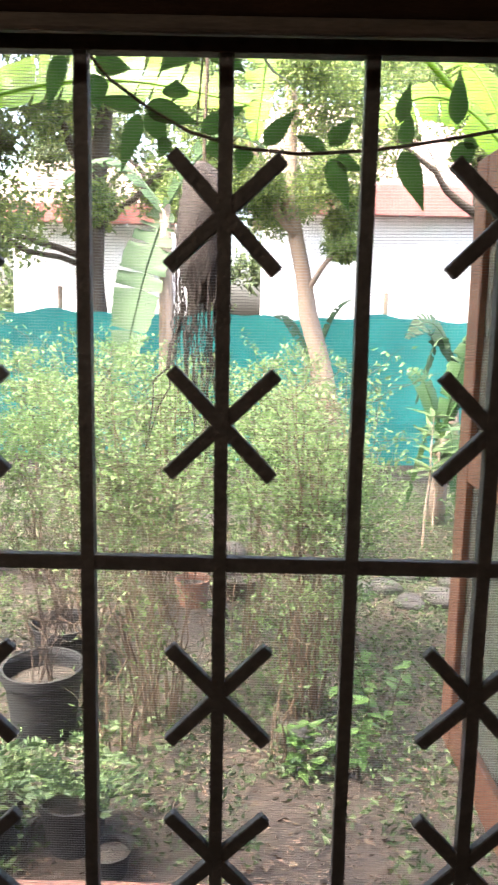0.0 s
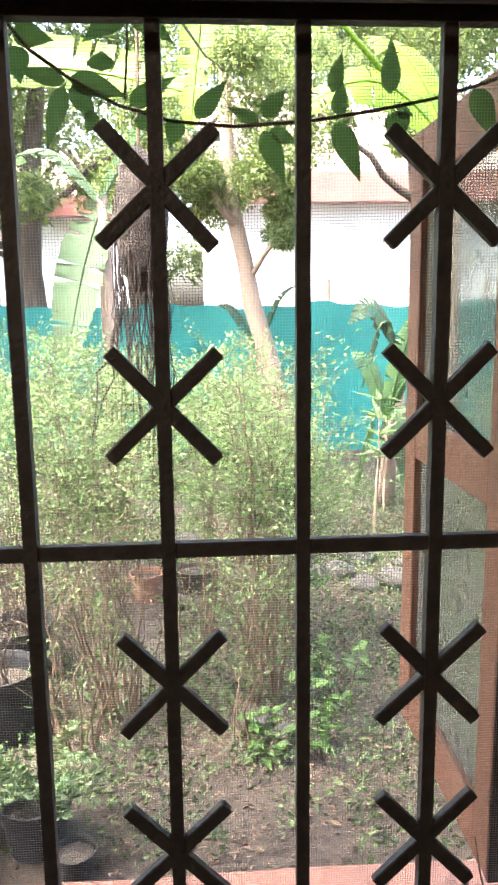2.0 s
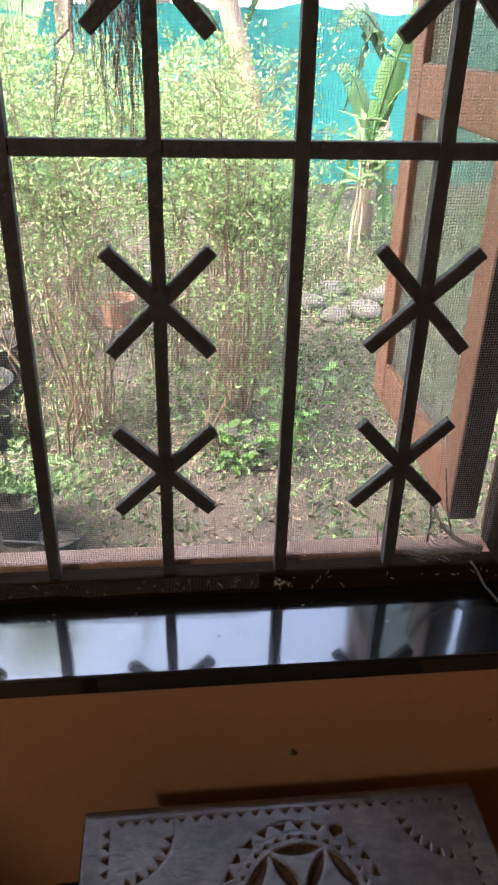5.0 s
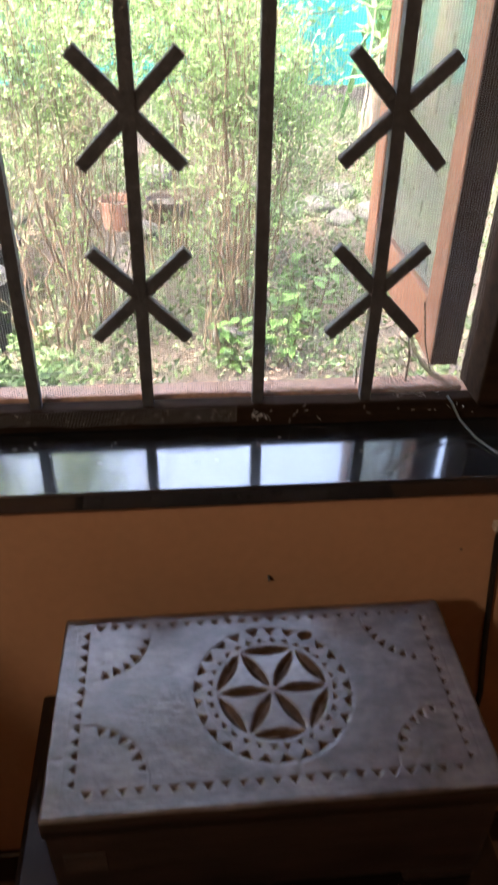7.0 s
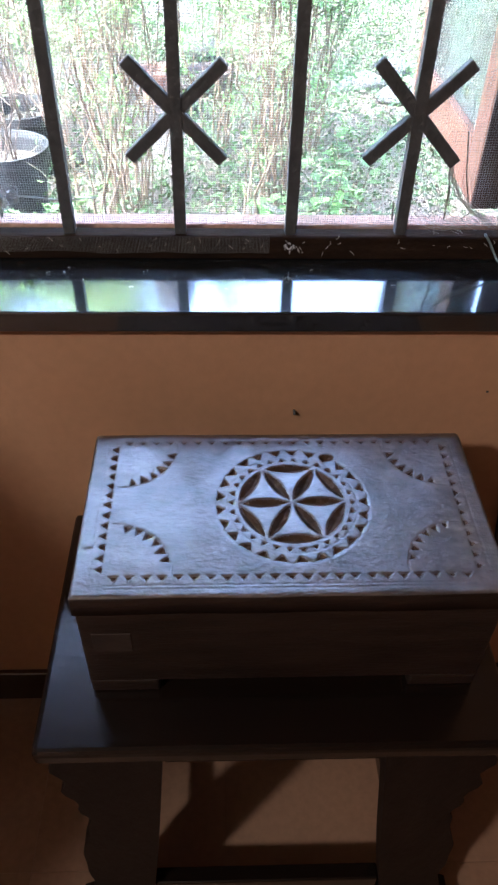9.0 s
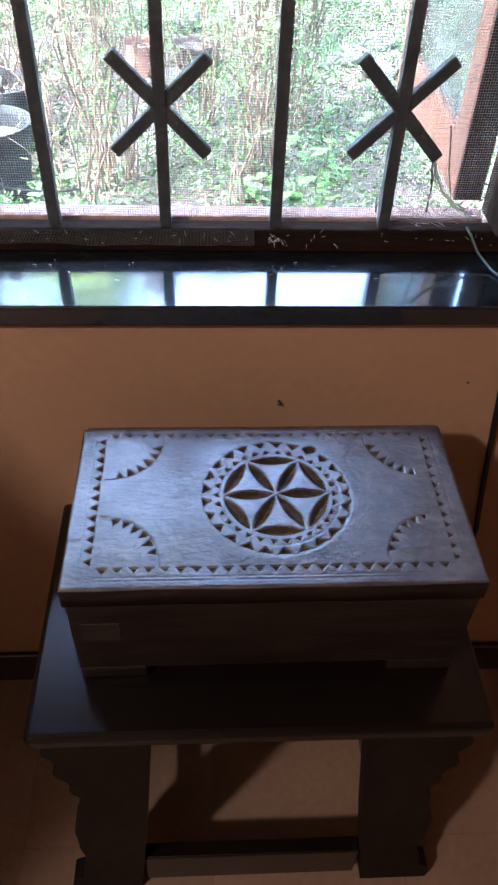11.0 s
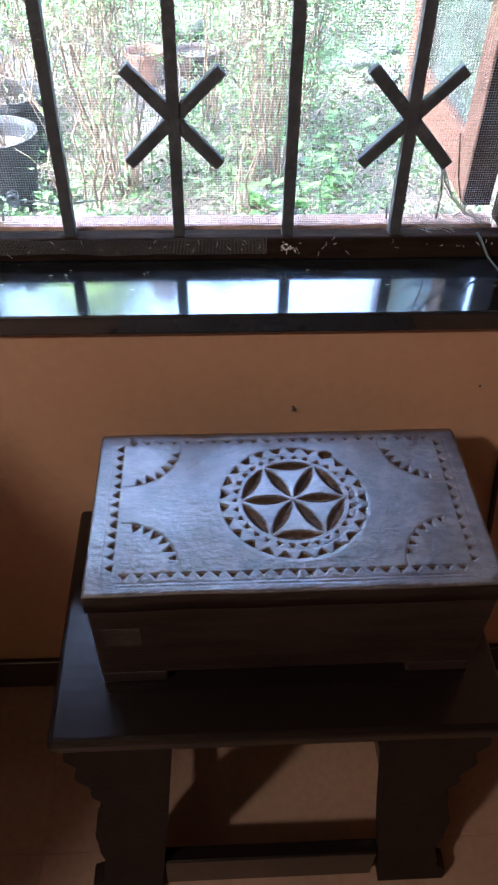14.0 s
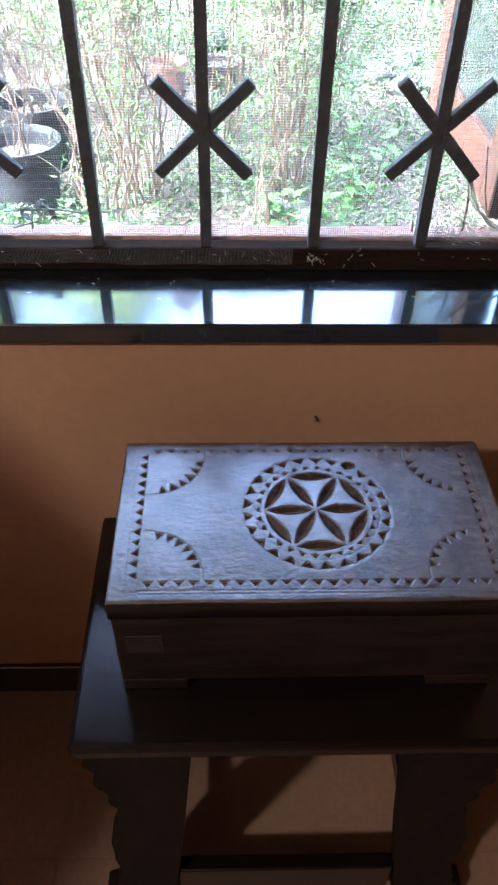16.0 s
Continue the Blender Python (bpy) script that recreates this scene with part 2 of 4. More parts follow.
# ---- mesh helpers ----
def put_mesh(name, bm, material, smooth=False):
    me = bpy.data.meshes.new(name)
    bmesh.ops.recalc_face_normals(bm, faces=bm.faces[:])
    bm.to_mesh(me)
    bm.free()
    for m in material if isinstance(material, (list, tuple)) else [material]:
        me.materials.append(m)
    if smooth:
        me.polygons.foreach_set("use_smooth", [True] * len(me.polygons))
    return me


def part(name, bm, material, parent, label="", smooth=False):
    ob = new(name, put_mesh(name, bm, material, smooth))
    ob.parent = parent
    return tagged(ob, label)


def thing(name, label, category, at=(0, 0, 0), group="", kind=""):
    ob = new(name)
    ob.location = at
    ob.empty_display_size = 0.05
    return tagged(ob, label, category, group, kind)


def solid(name, bm, material, label="", category="", group="", kind="", smooth=False, at=(0, 0, 0)):
    ob = new(name, put_mesh(name, bm, material, smooth))
    ob.location = at
    return tagged(ob, label, category, group, kind)


def block(bm, x0, x1, y0, y1, z0, z1, bevel=0.0, seg=2):
    v = [bm.verts.new(p) for p in ((x0, y0, z0), (x1, y0, z0), (x1, y1, z0), (x0, y1, z0), (x0, y0, z1), (x1, y0, z1), (x1, y1, z1), (x0, y1, z1))]
    f = [bm.faces.new([v[i] for i in q]) for q in ((3, 2, 1, 0), (4, 5, 6, 7), (0, 1, 5, 4), (1, 2, 6, 5), (2, 3, 7, 6), (3, 0, 4, 7))]
    if bevel:
        edges = list({e for q in f for e in q.edges})
        bmesh.ops.bevel(bm, geom=edges, offset=bevel, segments=seg, affect="EDGES", profile=0.5)
    return bm


def cuboid(*a, **k):
    return block(bmesh.new(), *a, **k)


def tube(bm, pts, radii, sides=6, cap=True):
    pts = [Vector(p) for p in pts]
    if not isinstance(radii, (list, tuple)):
        radii = [radii] * len(pts)
    rings = []
    side = None
    for i, p in enumerate(pts):
        d = (pts[min(i + 1, len(pts) - 1)] - pts[max(i - 1, 0)]).normalized()
        if side is None:
            side = d.orthogonal().normalized()
        side = (side - d * side.dot(d)).normalized()
        up = d.cross(side)
        rings.append([bm.verts.new(p + (side * math.cos(a) + up * math.sin(a)) * radii[i]) for a in (2 * math.pi * k / sides for k in range(sides))])
    for r, q in zip(rings, rings[1:]):
        for k in range(sides):
            bm.faces.new((r[k], r[(k + 1) % sides], q[(k + 1) % sides], q[k]))
    if cap:
        bm.faces.new(rings[0][::-1])
        bm.faces.new(rings[-1])
    return bm


def lathe(profile, sides=28, wobble=0.0):
    bm = bmesh.new()
    rings = []
    for r, z in profile:
        rings.append([bm.verts.new((r * math.cos(a) * (1 + wobble * math.sin(3 * a)), r * math.sin(a), z)) for a in (2 * math.pi * k / sides for k in range(sides))])
    for r, q in zip(rings, rings[1:]):
        for k in range(sides):
            bm.faces.new((r[k], r[(k + 1) % sides], q[(k + 1) % sides], q[k]))
    bm.faces.new(rings[0][::-1])
    bm.faces.new(rings[-1])
    return bm


def leaves_mesh(name, centres, along, size, width, material, rng, fold=0.25):
    """Folded leaf blades: six points and four triangles each, an island a leaf."""
    n = len(centres)
    c, a = np.asarray(centres, float), np.asarray(along, float)
    a /= np.linalg.norm(a, axis=1)[:, None] + 1e-9
    r = rng.normal(size=(n, 3))
    s = np.cross(a, r)
    s /= np.linalg.norm(s, axis=1)[:, None] + 1e-9
    u = np.cross(s, a)
    L = (np.asarray(size) * np.ones(n))[:, None]
    W = L * width
    v = np.stack([c, c + a * L * 0.4 + s * W * 0.5 + u * W * fold, c + a * L - u * L * 0.12, c + a * L * 0.4 - s * W * 0.5 + u * W * fold], axis=1)
    me = bpy.data.meshes.new(name)
    me.vertices.add(n * 4)
    me.vertices.foreach_set("co", v.reshape(-1))
    idx = np.arange(n) * 4
    tri = np.stack([idx, idx + 1, idx + 2, idx, idx + 2, idx + 3], axis=1).reshape(-1)
    me.loops.add(n * 6)
    me.loops.foreach_set("vertex_index", tri)
    me.polygons.add(n * 2)
    me.polygons.foreach_set("loop_start", np.arange(n * 2) * 3)
    me.polygons.foreach_set("loop_total", np.full(n * 2, 3))
    me.update()
    me.validate()
    me.materials.append(material)
    return me


def leaf_part(name, parent, *a, **k):
    ob = new(name, leaves_mesh(name, *a, **k))
    ob.parent = parent
    return ob


# ---- the room ----
X0, X1 = -0.60, 0.392          # window opening between the jambs
Z0, Z1 = 0.806, 1.755
RX0, RX1, RY0, RY1, RZ = -1.75, 1.9, -3.4, -0.116, 2.75
GROUND, FLOOR = -0.33, -0.05
WY0, WY1 = -0.116, 0.106

bm = cuboid(RX0 - 0.2, RX1 + 0.2, WY0, WY1, GROUND - 0.1, 0.750)
block(bm, RX0 - 0.2, X0 - 0.058, WY0, WY1, 0.750, 1.815)
block(bm, X1 + 0.058, RX1 + 0.2, WY0, WY1, 0.750, 1.815)
block(bm, RX0 - 0.2, RX1 + 0.2, WY0, WY1, 1.815, RZ + 0.1)
wall_window = solid("wall_window", bm, M["wall"], "peach painted plaster wall below and round the window", "wall", kind="structure")
solid("wall_back", cuboid(RX0 - 0.2, RX1 + 0.2, RY0 - 0.2, RY0, FLOOR - 0.1, RZ), M["wall_dim"], "unseen plaster wall behind the viewer, darkened to cut bounce light", "wall", kind="structure")
# Added out of view: blocks the lamp from the lower left wall and floor.
solid("shadow_partition", cuboid(-0.83, -0.75, -1.12, -0.131, FLOOR - 0.01, 1.44, bevel=0.004), M["wall"], "unseen low partition added to shadow the wall and floor at the left", "wall", kind="structure")
solid("wall_left", cuboid(RX0 - 0.2, RX0, RY0, RY1, FLOOR - 0.1, RZ), M["wall_dim"], "unseen plaster side wall, darkened to cut bounce light", "wall", kind="structure")
solid("wall_right", cuboid(RX1, RX1 + 0.2, RY0, RY1, FLOOR - 0.1, RZ), M["wall_dim"], "unseen plaster side wall, darkened to cut bounce light", "wall", kind="structure")
solid("ceiling", cuboid(RX0 - 0.2, RX1 + 0.2, RY0 - 0.2, RY1, RZ, RZ + 0.12), M["ceiling"], "unseen ceiling slab, darkened to cut bounce light", "ceiling", kind="structure")
floor = solid("floor", cuboid(RX0 - 0.2, RX1 + 0.2, RY0 - 0.2, RY1, FLOOR - 0.12, FLOOR - 0.004), M["grout"], "warm brown floor with square tiles", "floor", kind="structure")

for x0, x1, tag in ((RX0, -0.8305, "baseboard"), (-0.7495, RX1, "baseboard")):
    solid(tag, cuboid(x0, x1, RY1 - 0.012, RY1 - 0.0003, FLOOR + 0.0005, FLOOR + 0.085, bevel=0.003), M["granite"], "narrow polished black stone skirting along the wall", "baseboard", kind="structure")

# sloping eave of the house above the window, with rafters
eave = thing("roof_eave", "sloping roof eave of the house over the window", "eave", kind="structure")
bm = bmesh.new()
block(bm, -3.2, 3.2, 0.0, 0.92, 0.0, 0.06)
bmesh.ops.transform(bm, matrix=pose(0, WY1, 2.66, -16, 0, 0), verts=bm.verts[:])
part("deck", bm, M["eave"], eave)
for k in range(9):
    bm = cuboid(-0.035, 0.035, 0.0, 0.88, -0.09, -0.001, bevel=0.004)
    bmesh.ops.transform(bm, matrix=pose(-2.8 + 0.7 * k, WY1, 2.66, -16, 0, 0), verts=bm.verts[:])
    part("rafter", bm, M["eave"], eave)

# black granite sill
bm = cuboid(X0 - 0.056, X1 + 0.056, -0.129, 0.012, 0.7505, 0.776, bevel=0.003, seg=3)
solid("window_sill", bm, M["granite"], "polished black granite window sill mirroring the window", "window sill", kind="structure")

# dark inner window frame
frame_thing = thing("window_1", "dark varnished wooden window frame with iron bars", "window", kind="structure")
FY0, FY1 = -0.046, 0.040
part("bottom_rail", cuboid(X0 - 0.056, X1 + 0.056, -0.012, 0.012, 0.7765, Z0, bevel=0.003), M["darkwood"], frame_thing)
part("top_rail", cuboid(X0 - 0.056, X1 + 0.056, FY0 - 0.004, FY1, Z1, 1.813, bevel=0.003), M["darkwood"], frame_thing)
# Lighter than the frame: light on this moulding is put into its colour.
part("bead", cuboid(X0 - 0.056, X1 + 0.056, FY0 - 0.016, FY0 - 0.0045, 1.7375, 1.7515, bevel=0.003), M["bead"], frame_thing, "moulding under the head, greyer for the light on it")
part("jamb", cuboid(X0 - 0.056, X0, -0.030, FY1, Z0, Z1, bevel=0.003), M["darkwood"], frame_thing)
part("jamb", cuboid(X1, X1 + 0.056, -0.030, FY1, Z0, Z1, bevel=0.003), M["darkwood"], frame_thing)

# terracotta outer frame and the red ledge
outer = thing("outer_window_frame", "terracotta painted outer window frame", "window frame", kind="structure")
part("jamb", cuboid(X1 + 0.030, X1 + 0.056, 0.042, 0.104, 0.772, 1.813, bevel=0.004), M["terracotta"], outer)
part("jamb", cuboid(X0 - 0.056, X0 - 0.002, 0.042, 0.108, 0.772, 1.813, bevel=0.004), M["terracotta"], outer)
part("head", cuboid(X0 - 0.002, X1 + 0.002, 0.042, 0.104, 1.785, 1.813, bevel=0.004), M["terracotta"], outer)
bm = cuboid(X0 - 0.056, X1 + 0.056, 0.0515, 0.104, 0.735, 0.765, bevel=0.005)
block(bm, X0 - 0.0005, X1 - 0.0005, 0.0215, 0.051, 0.7515, 0.8055, bevel=0.004)
n0 = len(bm.verts)
block(bm, X0 - 0.05, X1 + 0.05, 0.1065, 0.19, 0.664, 0.698, bevel=0.005)
bm.verts.ensure_lookup_table()
for v in bm.verts[n0:]:
    v.co.z += 0.04 * (0.19 - v.co.y) / 0.0835
solid("ledge", bm, M["ledge"], "faded red cement ledge outside the window", "ledge", kind="structure")

# cement apron along the foot of the house wall
bm = bmesh.new()
cols = [-4.0 + 0.1 * i for i in range(81)]
prof = [(0.108, GROUND - 0.12), (0.108, -0.185), (0.50, -0.188), (0.90, -0.192), (1.315, -0.198), (1.335, -0.206), (1.342, -0.222), (1.345, GROUND - 0.12)]
rings = []
for x in cols:
    w = 0.012 * noise.noise(Vector((x * 1.7, 0, 3))) + 0.006 * noise.noise(Vector((x * 7, 2, 3)))
    rings.append([bm.verts.new((x, y + (w if y > 1 else 0), z + 0.3 * w)) for y, z in prof])
for r, q in zip(rings, rings[1:]):
    for i in range(len(prof) - 1):
        bm.faces.new((r[i], q[i], q[i + 1], r[i + 1]))
bm.faces.new(rings[0])
bm.faces.new(rings[-1][::-1])
solid("pavement", bm, M["apron"], "weathered salmon red cement apron along the house wall", "apron", kind="structure")

# iron grille
PITCH, HB = 0.13, 1.27
grille = thing("window_grille", "black iron window grille with crossed ornaments", "grille")
B = 0.0066


def worn(bm, amount, freq):
    for v in bm.verts:
        v.co += noise.noise_vector(v.co * freq) * amount
    return bm


for k in range(-4, 3):
    x = k * PITCH
    bm = bmesh.new()
    n = 26
    zs = [0.8065 + (1.741 - 0.8065) * i / n for i in range(n + 1)]
    rings = []
    for z in zs:
        rings.append([bm.verts.new((x + sx * B, sy * B, z)) for sx, sy in ((-1, -1), (1, -1), (1, 1), (-1, 1))])
    for r, q in zip(rings, rings[1:]):
        for j in range(4):
            bm.faces.new((r[j], r[(j + 1) % 4], q[(j + 1) % 4], q[j]))
    bm.faces.new(rings[0][::-1]), bm.faces.new(rings[-1])
    bmesh.ops.bevel(bm, geom=[e for e in bm.edges if abs(e.verts[0].co.z - e.verts[1].co.z) > 0.01], offset=0.0013, segments=1, affect="EDGES")
    part("upright_bar", worn(bm, 0.0007, 18), M["iron"], grille)
bm = cuboid(X0 + 0.001, X1 - 0.001, -0.005, 0.005, HB - 0.0075, HB + 0.0075, bevel=0.001)
part("cross_bar", bm, M["iron"], grille)
part("cross_bar", cuboid(X0 + 0.001, X1 - 0.001, -0.008, 0.008, 1.741, 1.7545, bevel=0.001), M["iron"], grille)
for k in (-4, -2, 0, 2):
    for z in (1.605, 1.409, 1.130, 0.943):
        for turn in (45, -45):
            L = 0.072
            bm = bmesh.new()
            block(bm, -0.0070, 0.0070, -0.0052, 0.0052, -L, L, bevel=0.0012, seg=1)
            tilt = turn + random.uniform(-2, 2)
            bmesh.ops.transform(bm, matrix=pose(k * PITCH, 0.0004 if turn > 0 else -0.0004, z, 0, tilt, 0), verts=bm.verts[:])
            part("ornament_strip", worn(bm, 0.0006, 30), M["iron"], grille)

# fly screen: every wire is a thin strand
GAP, WIRE = 0.0028, 0.00017
wires = []
nx, nz = int((X1 - X0 - 0.004) / GAP), int((Z1 - Z0 - 0.004) / GAP)


def screen_mesh():
    verts, faces = [], []

    def strand(points, w, ax):
        base = len(verts)
        for p in points:
            for d in ((-w, -w), (w, -w), (w, w), (-w, w)):
                verts.append((p[0] + d[0], p[1] + d[1], p[2]) if ax == "z" else (p[0], p[1] + d[0], p[2] + d[1]))
        for i in range(len(points) - 1):
            for j in range(4):
                a, b = base + i * 4 + j, base + i * 4 + (j + 1) % 4
                faces.append((a, b, b + 4, a + 4))

    def sway(x, z):
        return 0.0155 + 0.0022 * math.sin(3.1 * x + 2 * z) + 0.0016 * math.sin(7 * z - 4 * x)

    steps = 12
    for i in range(nx + 1):
        x = X0 + 0.002 + i * GAP
        pts = []
        for j in range(steps + 1):
            z = Z0 + 0.002 + (Z1 - Z0 - 0.004) * j / steps
            pts.append((x + 0.0022 * math.sin(5 * z + 2.3 * x), sway(x, z), z))
        strand(pts, WIRE, "z")
    for j in range(nz + 1):
        z = Z0 + 0.002 + j * GAP
        pts = []
        for i in range(steps + 1):
            x = X0 + 0.002 + (X1 - X0 - 0.004) * i / steps
            pts.append((x, sway(x, z), z + 0.0026 * math.sin(6.5 * x + 3.1 * z)))
        strand(pts, WIRE, "x")
    me = bpy.data.meshes.new("fly_screen")
    me.from_pydata(verts, [], faces)
    me.materials.append(M["mesh"])
    return me


tagged(new("fly_screen", screen_mesh()), "fine grey wire fly screen stretched behind the bars", "fly screen", kind="stuff")

# loose creased edge of the screen hanging over the rail
verts, faces = [], []
HEM = 0.70
for row in range(11):
    base = len(verts)
    for i in range(240):
        x = X0 + 0.004 + HEM * i / 239
        v = row / 10
        y = -0.0142 - 0.003 * abs(math.sin(x * 31 + v)) - 0.002 * noise.noise(Vector((x * 40, v * 3, 1)))
        z = 0.8075 - 0.0195 * v - 0.003 * noise.noise(Vector((x * 9, 0, 5))) * v
        verts += [(x, y, z), (x, y, z - 0.00022)]
    faces += [(base + 2 * i, base + 2 * i + 2, base + 2 * i + 3, base + 2 * i + 1) for i in range(239)]
for i in range(420):
    x = X0 + 0.004 + HEM * i / 419
    base = len(verts)
    for v in (0, 0.5, 1):
        y = -0.0142 - 0.003 * abs(math.sin(x * 31 + v)) - 0.002 * noise.noise(Vector((x * 40, v * 3, 1)))
        z = 0.8075 - 0.0195 * v - 0.003 * noise.noise(Vector((x * 9, 0, 5))) * v
        verts += [(x, y - 0.0002, z), (x + 0.0004, y - 0.0002, z)]
    faces += [(base, base + 1, base + 3, base + 2), (base + 2, base + 3, base + 5, base + 4)]
me = bpy.data.meshes.new("screen_hem")
me.from_pydata(verts, [], faces)
me.materials.append(M["hem"])
tagged(new("screen_hem", me), "creased loose hem of the fly screen over the rail", "fly screen", kind="stuff")
bm = bmesh.new()
for _ in range(80):
    x, on = random.uniform(X0, X1), random.random() < 0.75
    p = Vector((x, -0.0182 if on else random.uniform(-0.13, -0.03), random.uniform(0.79, 0.808) if on else 0.7768))
    q = p + Vector((random.uniform(-0.006, 0.006), random.uniform(-0.004, 0.001), random.uniform(-0.006, 0.006) if on else 0.0004))
    tube(bm, [p, p.lerp(q, 0.5) + Vector((0.001, -0.001, 0.001 if not on else 0)), q], 0.00028, 4)
for _ in range(40):
    a, b = random.uniform(0, 6.28), random.uniform(0.002, 0.012)
    p = Vector((0.128 + b * math.cos(a), -0.0190, 0.797 + 0.5 * b * math.sin(a)))
    tube(bm, [p, p + Vector((random.uniform(-0.004, 0.004), -0.002, random.uniform(-0.004, 0.004)))], 0.0003, 4)
solid("lint", bm, M["debris"], "grey lint and dead bits caught along the rail", "lint", kind="stuff")
for pts, r in (([(0.258, 0.035, 0.8055), (0.256, 0.034, 0.83)], 0.001),
               ([(0.322, 0.036, 0.8055), (0.321, 0.033, 0.84), (0.315, 0.030, 0.872), (0.309, 0.026, 0.892)], 0.0013), ([(0.345, 0.04, 0.8055), (0.352, 0.035, 0.815), (0.338, 0.033, 0.86), (0.330, 0.036, 0.912)], 0.0009)):
    bm = bmesh.new()
    tube(bm, pts, r, 6)
    solid("dry_twig", bm, M["twig"], "thin dry creeper twig standing on the outer ledge", "twig", group="dry twigs on the ledge", smooth=True)

bm = bmesh.new()
tube(bm, [(-0.40, 0.034, 0.828), (-0.31, 0.033, 0.833), (-0.25, 0.032, 0.831), (-0.19, 0.033, 0.834), (-0.142, 0.032, 0.829), (-0.10, 0.033, 0.833)], 0.0012, 6)
for kx, kz in ((-0.219, 0.834), (-0.199, 0.838)):
    turns = []
    for i in range(40):
        a = i * 0.75
        turns.append((kx + 0.0065 * math.cos(a) + 0.0015 * math.sin(2.3 * a), 0.033 + 0.004 * math.sin(a * 1.7), kz + 0.0075 * math.sin(a) - 0.0002 * i))
    tube(bm, turns, 0.0010, 5)
tube(bm, [(-0.219, 0.033, 0.828), (-0.214, 0.034, 0.816), (-0.217, 0.035, 0.8065)], 0.0014, 6)
tube(bm, [(-0.199, 0.033, 0.832), (-0.205, 0.035, 0.818), (-0.24, 0.036, 0.8075)], 0.0012, 6)
solid("twisted_wire", bm, M["galv"], "loose grey wire twisted into two knots on the ledge", "wire", smooth=True)
bm = bmesh.new()
for x, z in ((0.271, 1.046), (0.335, 0.985)):
    tube(bm, [(x + 0.0028 * (-1) ** i, 0.0125, z - 0.0026 * i) for i in range(8)], 0.0005, 4)
solid("screen_stitches", bm, M["hem"], "small zigzag mending stitches in the fly screen", "fly screen", kind="stuff")

# cobweb in the lower corner of the grille
bm = bmesh.new()
for _ in range(46):
    p = Vector((0.268 + random.uniform(-0.004, 0.03), random.uniform(-0.006, 0.004), random.uniform(0.815, 0.90)))
    q = Vector((random.uniform(0.30, 0.375), random.uniform(-0.010, 0.006), random.uniform(0.808, 0.822)))
    sag = Vector((0, 0, -random.uniform(0.002, 0.010)))
    tube(bm, [p, p.lerp(q, 0.5) + sag, q], random.uniform(0.0001, 0.00022), 4)
for _ in range(16):
    j = lambda a: random.uniform(-a, a)
    tube(bm, [(0.309 + j(0.002), 0.010, 0.889 + j(0.002)), (0.314 + j(0.003), 0.009, 0.866 + j(0.004)), (0.327 + j(0.004), 0.007, 0.846 + j(0.004)), (0.345 + j(0.004), 0.003, 0.831 + j(0.004)), (0.368, -0.002 + j(0.002), 0.820 + j(0.006))], 0.0003, 4)
solid("cobweb", bm, M["web"], "dusty grey cobweb in the corner of the grille", "cobweb", kind="stuff")

# ---- open casement at the right of the window ----
shutter = thing("window_casement", "terracotta wooden casement with dusty glass, swung wide open", "casement")
SX0, SX1, SY0, SY1, SZ0, SZ1 = 0.378, 0.417, 0.110, 0.530, 0.785, 1.765
bm = cuboid(SX0, SX1, SY0 + 0.004, SY0 + 0.055, SZ0, SZ1, bevel=0.003)
near_stile = part("stile", bm, M["terracotta"], shutter)
# Bare timber edge; the dark brown also carries the shade on this side.
part("edge_strip", cuboid(SX0 + 0.001, SX1 - 0.001, SY0, SY0 + 0.0035, SZ0, SZ1), M["shutteredge"], near_stile, "bare brown timber edge, darkened for its shade")
part("stile", cuboid(SX0, SX1, SY1 - 0.058, SY1, SZ0, SZ1, bevel=0.003), M["terracotta"], shutter)
part("bottom_rail", cuboid(SX0 + 0.001, SX1 - 0.001, SY0 + 0.055, SY1 - 0.058, SZ0, SZ0 + 0.075, bevel=0.003), M["terracotta"], shutter)
part("middle_rail", cuboid(SX0 + 0.001, SX1 - 0.001, SY0 + 0.055, SY1 - 0.058, 1.258, 1.325, bevel=0.003), M["terracotta"], shutter)
part("top_rail", cuboid(SX0 + 0.001, SX1 - 0.001, SY0 + 0.055, SY1 - 0.058, SZ1 - 0.075, SZ1, bevel=0.003), M["terracotta"], shutter)
for z0, z1 in ((SZ0 + 0.075, 1.258), (1.325, SZ1 - 0.075)):
    g = part("pane", cuboid(0.389, 0.393, SY0 + 0.055, SY1 - 0.058, z0, z1), M["glass"], shutter, "dusty clear glass")
    g.visible_shadow = False


